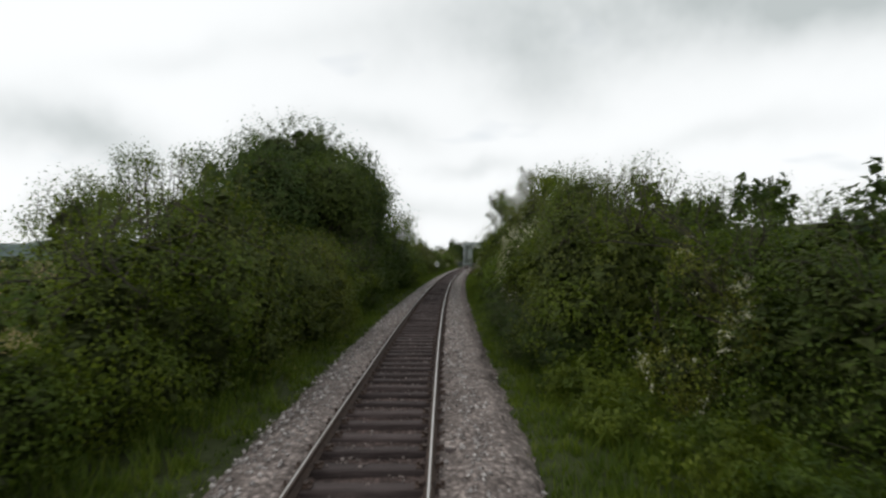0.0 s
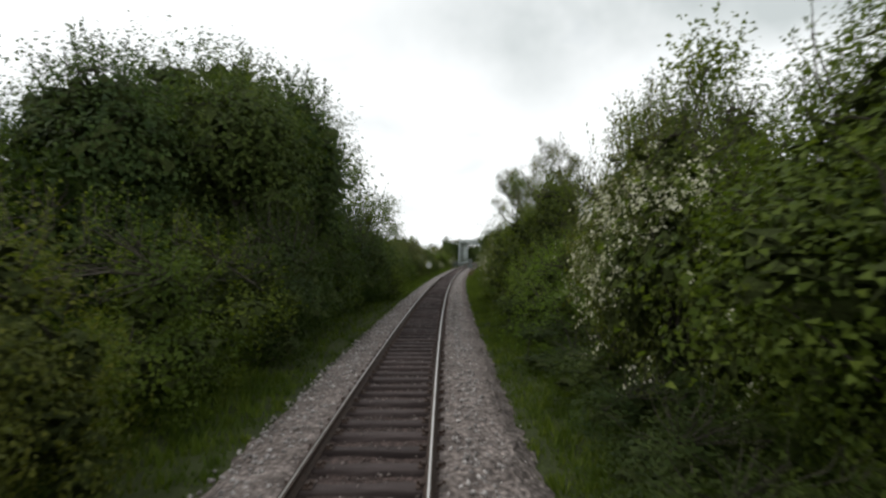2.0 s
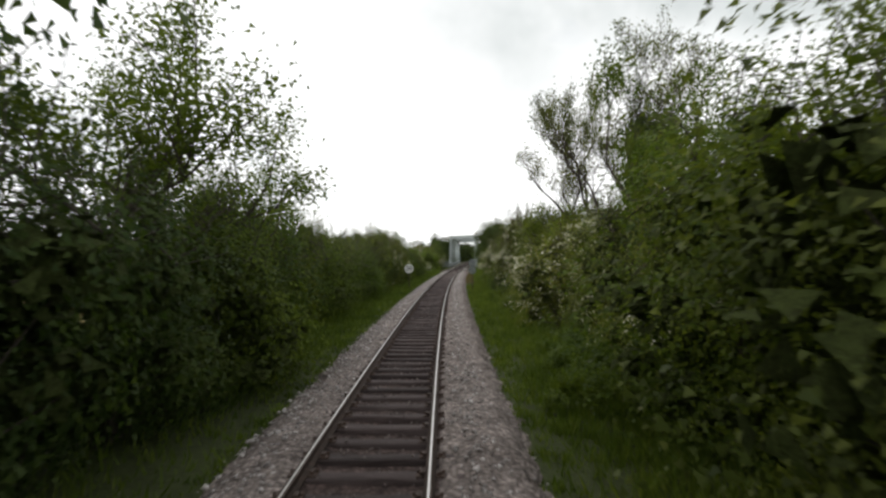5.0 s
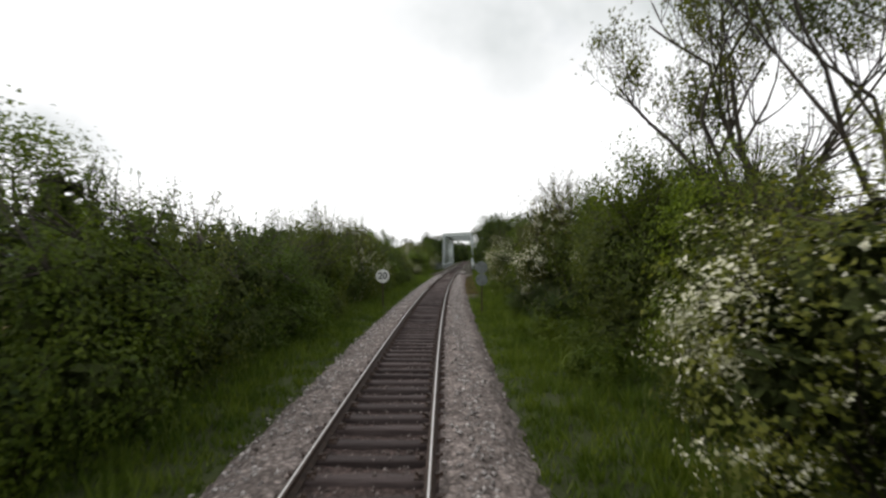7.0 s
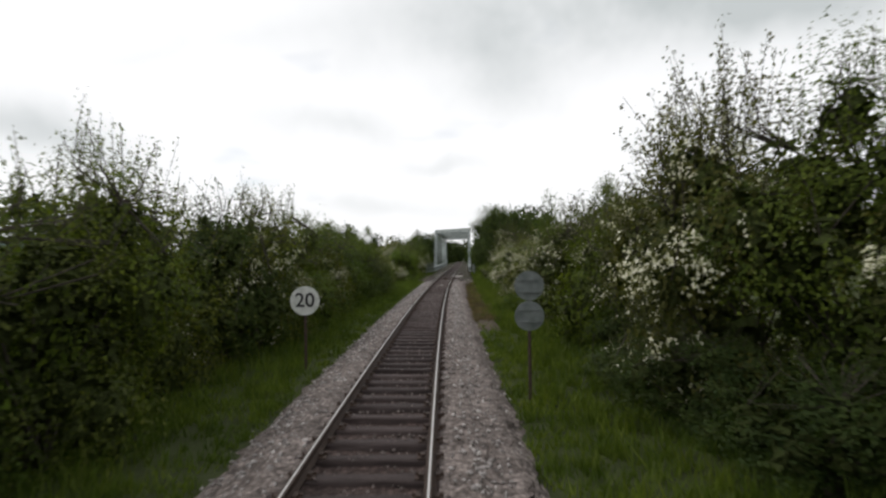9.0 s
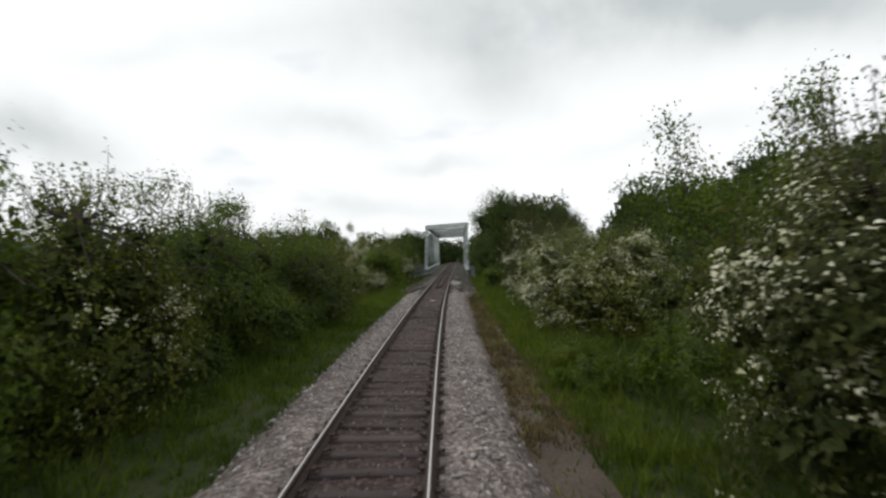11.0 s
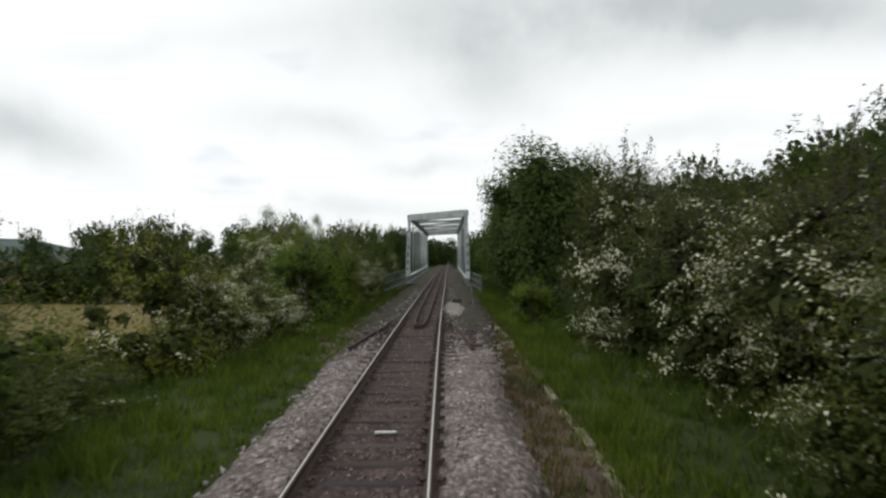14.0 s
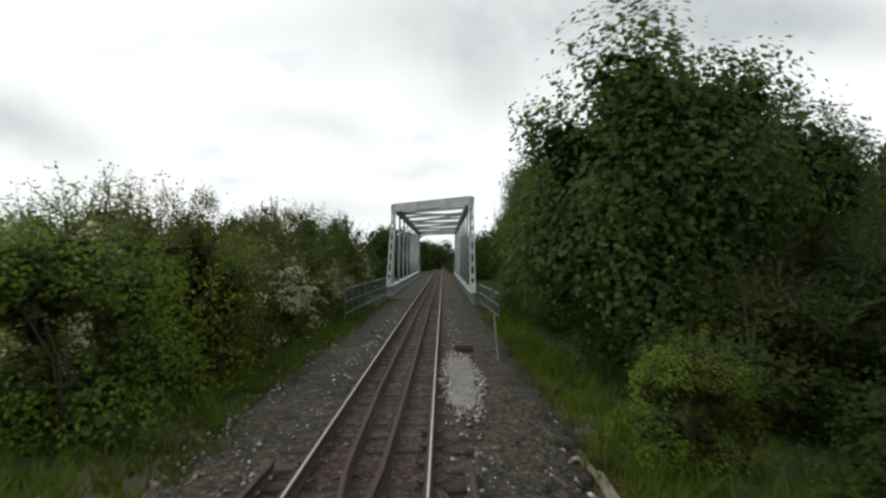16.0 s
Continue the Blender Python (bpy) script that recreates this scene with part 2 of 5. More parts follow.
SLEEPER, t, b = material("sleeper_timber", 0.85, 0, 0.25)
c = t.nodes.new("ShaderNodeTexCoord")
st = t.nodes.new("ShaderNodeMapping")
st.inputs["Scale"].default_value = (1.2, 22, 22)
t.links.new(c.outputs["Object"], st.inputs[0])
gr = node(t, "ShaderNodeTexNoise", Scale=1.0, Detail=6.0, Roughness=0.65)
t.links.new(st.outputs[0], gr.inputs["Vector"])
info = t.nodes.new("ShaderNodeObjectInfo")
base = ramp(t, gr.outputs[0], ((0.3, (0.03, 0.023, 0.021)), (0.55, (0.068, 0.053, 0.05)), (0.8, (0.135, 0.11, 0.104))))
t.links.new(blend(t, 1.0, base, ramp(t, info.outputs["Random"], ((0, (0.75, 0.72, 0.72)), (1, (1.35, 1.3, 1.3)))), "MULTIPLY"), b.inputs["Base Color"])
bump(t, b, gr.outputs[0], 0.8, 0.02)

RUST, t, b = material("rusty_steel", 0.75, 0.1, 0.3)
n1 = noise_tex(t, 14, 6)
t.links.new(ramp(t, n1, ((0.3, (0.032, 0.023, 0.019)), (0.7, (0.095, 0.062, 0.047)))), b.inputs["Base Color"])
bump(t, b, n1, 0.4, 0.004)

POLISHED, t, b = material("polished_rail_head", 0.32, 1.0, 0.5)
n1 = noise_tex(t, 30, 3)
t.links.new(ramp(t, n1, ((0.3, (0.4, 0.38, 0.36)), (0.7, (0.58, 0.57, 0.55)))), b.inputs["Base Color"])

PAINT, t, b = material("bridge_paint", 0.55, 0, 0.4)
n1, n2 = noise_tex(t, 1.5, 6), noise_tex(t, 14, 4)
c1 = ramp(t, n1, ((0.3, (0.24, 0.28, 0.268)), (0.7, (0.43, 0.465, 0.455))))
t.links.new(blend(t, ramp(t, n2, ((0.62, (0, 0, 0)), (0.78, (0.6, 0.6, 0.6)))), c1, (0.2, 0.16, 0.12)), b.inputs["Base Color"])
bump(t, b, n2, 0.15, 0.004)

CONCRETE, t, b = material("concrete", 0.9, 0, 0.2)
n1, n2 = noise_tex(t, 2, 6), noise_tex(t, 25, 4)
t.links.new(blend(t, 0.4, ramp(t, n1, ((0.3, (0.2, 0.19, 0.16)), (0.7, (0.42, 0.4, 0.36)))), ramp(t, n2, ((0.3, (0.15, 0.15, 0.11)), (0.7, (0.45, 0.43, 0.4))))), b.inputs["Base Color"])
bump(t, b, n2, 0.4, 0.01)

SPILL, t, b = material("gritty_concrete", 0.95, 0, 0.15)
n1, n2 = noise_tex(t, 2.6, 6, 0.7), noise_tex(t, 24, 5, 0.7)
c1 = ramp(t, n1, ((0.36, (0.1, 0.09, 0.075)), (0.52, (0.27, 0.25, 0.225)), (0.7, (0.4, 0.38, 0.35))))
t.links.new(blend(t, 0.55, c1, ramp(t, n2, ((0.35, (0.06, 0.055, 0.045)), (0.66, (0.46, 0.44, 0.4))))), b.inputs["Base Color"])
bump(t, b, n2, 1.0, 0.03)

MOSSY, t, b = material("mossy_concrete", 0.95, 0, 0.15)
n1, n2 = noise_tex(t, 1.1, 6), noise_tex(t, 20, 4)
t.links.new(blend(t, 0.4, ramp(t, n1, ((0.35, (0.1, 0.1, 0.05)), (0.6, (0.26, 0.23, 0.17)))), ramp(t, n2, ((0.3, (0.08, 0.09, 0.04)), (0.7, (0.32, 0.29, 0.23))))), b.inputs["Base Color"])
bump(t, b, n2, 0.5, 0.01)

WHITE, t, b = material("sign_white", 0.5, 0, 0.4)
n1 = noise_tex(t, 6, 5)
t.links.new(ramp(t, n1, ((0.3, (0.5, 0.52, 0.47)), (0.6, (0.68, 0.69, 0.65)))), b.inputs["Base Color"])
BLACK, t, b = material("sign_black", 0.6, 0, 0.3)
b.inputs["Base Color"].default_value = (0.02, 0.02, 0.02, 1)
GREY_METAL, t, b = material("weathered_aluminium", 0.5, 0.3, 0.4)
n1 = noise_tex(t, 5, 5)
t.links.new(ramp(t, n1, ((0.3, (0.12, 0.14, 0.13)), (0.7, (0.23, 0.25, 0.245)))), b.inputs["Base Color"])


# ---- mesh helpers ----
def mesh_from(name, verts, faces, mats):
    me = bpy.data.meshes.new(name)
    verts = np.asarray(verts, dtype=np.float32).reshape(-1, 3)
    faces = np.asarray(faces, dtype=np.int32)
    k = faces.shape[1]
    me.vertices.add(len(verts))
    me.vertices.foreach_set("co", verts.ravel())
    me.loops.add(faces.size)
    me.loops.foreach_set("vertex_index", faces.ravel())
    me.polygons.add(len(faces))
    me.polygons.foreach_set("loop_start", np.arange(0, faces.size, k, dtype=np.int32))
    for m in mats:
        me.materials.append(m)
    me.update(calc_edges=True)
    return me


def part(name, data, parent, label="", m=None):
    """One mesh object under a thing or a part. data: a mesh, or (bmesh, material)."""
    if isinstance(data, tuple):
        bm, mat = data
        me = bpy.data.meshes.new(name)
        bmesh.ops.recalc_face_normals(bm, faces=bm.faces)
        bm.to_mesh(me)
        bm.free()
        me.materials.append(mat)
        data = me
    ob = new(name, data)
    ob.parent = parent
    if m is not None:
        ob.matrix_basis = m
    return tagged(ob, label) if label else ob


def thing(name, m, label, category, group="", kind=""):
    ob = new(name)
    ob.empty_display_size = 0.3
    ob.matrix_basis = m
    return tagged(ob, label, category, group, kind)


def box(bm, size, m, bevel=0.0):
    g = bmesh.ops.create_cube(bm, size=1.0, matrix=m @ Matrix.Diagonal((*size, 1)))
    if bevel:
        es = list({e for v in g["verts"] for e in v.link_edges})
        bmesh.ops.bevel(bm, geom=es, offset=bevel, segments=1, affect="EDGES")
    return g


def bar(bm, a, b, width, depth, bevel=0.0):
    """A straight bar from a to b."""
    a, b = Vector(a), Vector(b)
    v = b - a
    up = Vector((0, 0, 1)) if abs(v.normalized().z) < 0.95 else Vector((0, 1, 0))
    x = v.cross(up).normalized()
    y = x.cross(v.normalized())
    rot = Matrix((x, y, v.normalized())).transposed().to_4x4()
    return box(bm, (width, depth, v.length), Matrix.Translation((a + b) / 2) @ rot, bevel)


def tubes(paths, sides=5):
    """Tapered limbs: each path a list of (point, radius). Returns verts, quads."""
    verts, faces = [], []
    for path in paths:
        start = len(verts)
        for i, (p, r) in enumerate(path):
            p = Vector(p)
            q = Vector(path[min(i + 1, len(path) - 1)][0]) - Vector(path[max(i - 1, 0)][0])
            q = q.normalized() if q.length > 1e-6 else Vector((0, 0, 1))
            x = q.cross(Vector((0.3, 1, 0.1))).normalized()
            y = q.cross(x)
            for k in range(sides):
                a = 2 * math.pi * k / sides
                verts.append(p + x * (r * math.cos(a)) + y * (r * math.sin(a)))
        for i in range(len(path) - 1):
            for k in range(sides):
                a, b2 = start + i * sides + k, start + i * sides + (k + 1) % sides
                faces.append((a, b2, b2 + sides, a + sides))
    return verts, faces


def leaves(rng, at, out_dir, size, flat=1.2, kite=False):
    """Leaf blades, one pointed or kite-shaped face each, at points (n, 3), facing along out_dir."""
    n = len(at)
    nrm = out_dir * flat + rng.normal(size=(n, 3)) * 0.4 + np.array((0, 0, 0.6))
    nrm /= np.linalg.norm(nrm, axis=1)[:, None]
    axis = np.cross(nrm, rng.normal(size=(n, 3)))
    axis /= np.linalg.norm(axis, axis=1)[:, None] + 1e-9
    side = np.cross(nrm, axis)
    L = (size * rng.uniform(0.6, 1.35, n))[:, None]
    wd = L * rng.uniform(0.3, 0.5, n)[:, None]
    if kite:
        v = np.stack((at - axis * L * 0.5, at + side * wd * 0.85, at + axis * L * 0.62, at - side * wd * 0.85), axis=1)
        return v.reshape(-1, 3), np.arange(4 * n).reshape(-1, 4)
    v = np.stack((at - axis * L * 0.45 + side * wd, at + axis * L * 0.6, at - axis * L * 0.45 - side * wd), axis=1)
    return v.reshape(-1, 3), np.arange(3 * n).reshape(-1, 3)


# ---- plants ----
def crown_points(rng, count, half, mid, clumps, rough=1.0, skirt=False):
    """Points in leafy clumps over an uneven crown; half: half sizes, mid: centre height."""
    half = np.array(half)
    u = rng.normal(size=(clumps, 3))
    u /= np.linalg.norm(u, axis=1)[:, None]
    u *= rng.uniform(0.5, 0.98, clumps)[:, None]
    if skirt:
        # foliage hangs down to the ground, drawn in under an overhanging waist
        flat_r = np.linalg.norm(u[:, :2], axis=1)
        low = rng.random(clumps) < 0.3
        u[:, 2] = np.where(low, -rng.uniform(0.5, 0.92, clumps), u[:, 2])
        want = np.where(u[:, 2] < 0, np.maximum(flat_r, rng.uniform(0.3, 0.55, clumps)), flat_r)
        want = np.where((u[:, 2] < 0.25) & ~low, np.maximum(want, rng.uniform(0.8, 1.02, clumps)), want)
        want = np.where(low, np.minimum(want, rng.uniform(0.25, 0.55, clumps)), want)
        u[:, :2] *= (want / (flat_r + 1e-6))[:, None]
    c = u * half * rng.uniform(0.82, 1.14, clumps)[:, None]
    rad = rng.uniform(0.26, 0.5, clumps)[:, None] * half.mean() * rough
    # leaves sit in sprays on the outside of rounded lobes
    sprays = count // 7
    pick = rng.integers(0, clumps, sprays)
    w = rng.normal(size=(sprays, 3))
    w /= np.linalg.norm(w, axis=1)[:, None]
    hub = c[pick] + w * rad[pick] * rng.uniform(0.68, 1.04, sprays)[:, None]
    k = rng.integers(0, sprays, count)
    w = w[k]
    p = hub[k] + rng.normal(size=(count, 3)) * 0.07 * half.mean()
    n = p / half
    n /= np.linalg.norm(n, axis=1)[:, None] + 1e-9
    p[:, 2] += mid
    cm = c.copy()
    cm[:, 2] += mid
    return p, 0.6 * n + 0.4 * w, cm, rad[:, 0]


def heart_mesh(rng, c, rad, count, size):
    """Filler inside a crown: large facets within the leafy lobes that close sky gaps and pass for deep shade."""
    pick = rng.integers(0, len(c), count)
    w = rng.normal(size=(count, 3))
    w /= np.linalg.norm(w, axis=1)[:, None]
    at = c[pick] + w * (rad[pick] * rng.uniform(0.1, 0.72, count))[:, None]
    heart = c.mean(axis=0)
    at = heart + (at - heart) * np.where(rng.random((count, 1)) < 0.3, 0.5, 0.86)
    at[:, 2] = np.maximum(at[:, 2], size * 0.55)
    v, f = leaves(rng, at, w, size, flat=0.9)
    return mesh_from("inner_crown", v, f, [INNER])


def shoots(rng, count, half, mid, length, gap, roots):
    """Leafy twigs that stand out of the crown's top and sides. Returns stems, leaf points, leaf ways."""
    stems, pts, ways = [], [], []
    for _ in range(count):
        a, e = rng.uniform(0, 2 * math.pi), rng.uniform(0.25, 1.5)
        n = np.array((math.cos(a) * math.cos(e), math.sin(a) * math.cos(e), math.sin(e)))
        p = n * np.array(half) * 0.86 + np.array((0, 0, mid))
        way = n * 0.6 + np.array((0, 0, 0.8)) + rng.normal(size=3) * 0.3
        way /= np.linalg.norm(way)
        L = length * rng.uniform(0.5, 1.3)
        bend = rng.normal(size=3) * 0.15 - np.array((0, 0, 0.35 * max(0.0, length - 0.75)))
        q = [p + way * L * f + bend * L * f * f for f in (0, 0.5, 1.0)]
        r0 = roots[np.argmin(np.linalg.norm(roots - p, axis=1))]
        stems.append([(tuple(r0), 0.016)] + [(tuple(x), r) for x, r in zip(q, (0.012, 0.008, 0.004))])
        for f in np.arange(0.1, 1.02, gap / L):
            x = p + way * L * f + bend * L * f * f
            for _k in range(3):
                pts.append(x + rng.normal(size=3) * 0.07)
                ways.append(way * 0.3 + rng.normal(size=3) * 0.5)
    return stems, np.array(pts), np.array(ways)


def limbs(rng, roots, thick):
    """Stems from one stool that reach into the clumps."""
    paths = [[((0, 0, -0.3), thick * 2.2), ((0, 0, 0.1), thick * 1.8), ((0, 0, 0.22), thick)]]
    for c in roots:
        b0 = np.array((rng.normal() * 0.04, rng.normal() * 0.04, -0.1))
        m1 = b0 * 0.6 + c * 0.35 + rng.normal(size=3) * 0.12
        m1[2] = max(0.3, c[2] * 0.5)
        paths.append([(tuple(b0), thick), (tuple(m1), thick * 0.5), (tuple(c * 0.9), thick * 0.14)])
    return paths


def build_shrub(name, seed, leaf, count=9600, size=0.075, height=4.0, width=3.3, clumps=24, twig=26, blossom=0, label="", category="bush", group="", kite=False, reach=0.75):
    rng = np.random.default_rng(seed)
    half = (width / 2, width / 2, height * 0.52)
    mid = height * 0.5
    p, n, cm, rad = crown_points(rng, count, half, mid, clumps, skirt=True)
    keep = p[:, 2] > 0.05
    p, n = p[keep], n[keep]
    roots = cm[::2]
    st, sp, sn = shoots(rng, twig, half, mid, reach, 0.09, roots)
    root = thing(name, Matrix(), label, category, group)
    v1, f1 = leaves(rng, p, n, size, kite=kite)
    v3, f3 = leaves(rng, sp, sn, size * 0.8, kite=kite)
    part("crown", mesh_from("crown", np.concatenate((v1, v3)), np.concatenate((f1, f3 + len(v1))), [leaf]), root)
    if height > 2:
        part("inner_crown", heart_mesh(rng, cm, rad, 1300 if size < 0.2 else 500, max(0.27, size * 1.5) * (height / 4) ** 0.4), root, "filler facets that darken the inside of the bush")
    if height > 2:
        tv, tf = tubes(limbs(rng, roots, 0.05) + st, 4)
        part("trunk", mesh_from("trunk", tv, tf, [BARK]), root)
    else:
        for cane in limbs(rng, roots, 0.014):
            tv, tf = tubes([cane], 4)
            part("cane", mesh_from("cane", tv, tf, [BARK]), root)
    if blossom:
        # flower clusters strung along the outer sprays
        heart = p[rng.integers(0, len(p), 34)]
        near = ((p[:, None] - heart[None]) ** 2).sum(axis=2).min(axis=1)
        odds = (np.exp(-near / 0.09) + 0.05) * np.clip(p[:, 2] / (0.5 * height), 0.08, 1)
        k = rng.choice(len(p), blossom, p=odds / odds.sum())
        o = p[k] + n[k] * 0.12
        way = rng.normal(size=(blossom, 3)) * np.array((1, 1, 0.35))
        way /= np.linalg.norm(way, axis=1)[:, None]
        along = np.tile(np.linspace(-0.2, 0.2, 10), blossom)[:, None]
        runs = np.repeat(o, 10, axis=0) + np.repeat(way, 10, axis=0) * along - np.array((0, 0, 1.6)) * along ** 2
        runs += rng.normal(size=runs.shape) * 0.032
        bv, bf = leaves(rng, runs, np.repeat(n[k], 10, axis=0), 0.054)
        part("blossom", mesh_from("blossom", bv, bf, [BLOSSOM]), root, "white hawthorn flower sprays")
    return root


def branch_tree(rng, height, spread, levels=4, thick=0.16, lean=0.0, steep=0.5):
    """Forking limbs of a tree; returns paths and the twig tips."""
    paths, tips = [], []

    def grow(p, way, length, r, level):
        q = [p]
        w = way.copy()
        for _ in range(3):
            w = w + rng.normal(size=3) * 0.14 + np.array((0, 0, 0.05))
            w /= np.linalg.norm(w)
            q.append(q[-1] + w * length / 3)
        paths.append([(tuple(x), max(0.006, r * (1 - (0.31 if level == levels else 0.16) * i))) for i, x in enumerate(q)])
        if level == 0:
            tips.extend(q[1:])
            return
        for k in range(rng.integers(2, 5) if level < levels else rng.integers(4, 7)):
            at = q[rng.integers(1, 4)] if level < levels else q[2 + k % 2] * rng.uniform(0.75, 1.0) + q[1] * 0
            side = rng.normal(size=3)
            side -= w * side.dot(w)
            side /= np.linalg.norm(side)
            nw = w * rng.uniform(0.5, 0.9) + side * spread
            nw[2] = max(nw[2], steep)
            nw /= np.linalg.norm(nw)
            grow(at, nw, length * rng.uniform(0.55, 0.78), r * 0.52, level - 1)

    grow(np.array((0, 0, -0.3)), np.array((lean, 0, 1.0)), height * 0.45, thick, levels)
    return paths, np.array(tips)


def build_tree(name, seed, leaf, height, spread, per_tip, size, label, levels=4, thick=0.16, lean=0.0, scatter=0.3, category="tree", steep=0.5):
    """A tree whose limbs show between the leaves."""
    rng = np.random.default_rng(seed)
    paths, tips = branch_tree(rng, height, spread, levels, thick, lean, steep)
    root = thing(name, Matrix(), label, category)
    top = max(x[2] for x in tips)
    k = height / top
    tv, tf = tubes(paths, 5 if levels < 6 else 3)
    tv = np.array([tuple(x) for x in tv]) * k
    part("trunk", mesh_from("trunk", tv, tf, [BARK]), root)
    pts = np.repeat(tips * k, per_tip, axis=0) + rng.normal(size=(len(tips) * per_tip, 3)) * scatter
    v, f = leaves(rng, pts, rng.normal(size=pts.shape) * 0.5, size)
    part("crown", mesh_from("crown", v, f, [leaf]), root)
    return root


def build_big_tree(name, seed, leaf, height, width, count, size, label, trunk=0.28, low=0.25, twig=70, lobes=46, rough=0.8, kite=False):
    """A full-crowned tree."""
    rng = np.random.default_rng(seed)
    half = (width / 2, width / 2, height * (1 - low) / 2)
    mid = height * (1 + low) / 2
    p, n, cm, rad = crown_points(rng, count, half, mid, lobes, rough)
    st, sp, sn = shoots(rng, twig, half, mid, 1.0 if twig > 20 else 0.4, 0.1, cm[::3])
    root = thing(name, Matrix(), label, "tree")
    v1, f1 = leaves(rng, p, n, size, kite=kite)
    v3, f3 = leaves(rng, sp, sn, size * 0.9, kite=kite)
    part("crown", mesh_from("crown", np.concatenate((v1, v3)), np.concatenate((f1, f3 + len(v1))), [leaf]), root)
    part("inner_crown", heart_mesh(rng, cm, rad, 2600 if count > 10000 else 700, 0.085 * math.sqrt(height * width)), root, "filler facets that darken the inside of the crown")
    paths = [[((0, 0, -0.3), trunk), ((0.1, 0, height * 0.3), trunk * 0.75), ((0, 0.1, height * 0.65), trunk * 0.4), ((0, 0, height * 0.9), 0.05)]]
    for c in cm[::3]:
        z = max(height * 0.2, c[2] * 0.6)
        paths.append([((0, 0, z), trunk * 0.4), (tuple(c * np.array((0.5, 0.5, 0)) + np.array((0, 0, (z + c[2]) / 2))), trunk * 0.22), (tuple(c), 0.03)])
    tv, tf = tubes(paths + st, 4)
    part("trunk", mesh_from("trunk", tv, tf, [BARK]), root)
    return root


def ground_h(s, d):
    """Height of the ground; works on arrays."""
    s, d = np.asarray(s, dtype=float), np.asarray(d, dtype=float)
    a = np.abs(d)
    h = np.interp(a, (0, 1.5, 2.2, 4.0, 8, 2000), (-0.5, -0.5, -0.42, -0.5, -0.6, -0.7))
    # wooded rise to the right, falling bank to the left near the river
    rise = np.interp(s, (90, 170, 260, 600), (0, 1, 1, 0.6)) * np.interp(d, (9, 30, 70, 140, 400), (0, 1.5, 10, 14, 6))
    fall = -np.interp(s, (120, 140, 250, 300), (0, 1, 1, 0)) * np.interp(-d, (5, 14, 60), (0, 1.2, 1.6))
    river = -np.interp(s, (196, 204, 224, 232), (0, 1, 1, 0)) * 4.5
    return h + rise + fall + river


PROTO = {}


def put(kind, s, d, sx=1.0, sz=1.0, turn=None, rnd=random.Random(5), label="", group=""):
    """Plant one of a kind at s, d with its width and height scaled."""
    turn = rnd.uniform(0, 360) if turn is None else turn
    h = float(ground_h(s, d))
    m = on_line(s, d, h, turn) @ Matrix.Diagonal((sx, sx, sz, 1))
    if kind not in PROTO:
        PROTO[kind] = ob = KINDS[kind]()
        ob.matrix_basis = m
    else:
        ob = copy_thing(PROTO[kind], m)
        ob.scale = m.to_scale()
    if group:
        ob["group"] = group
    if label:
        ob["label"] = label
    return ob


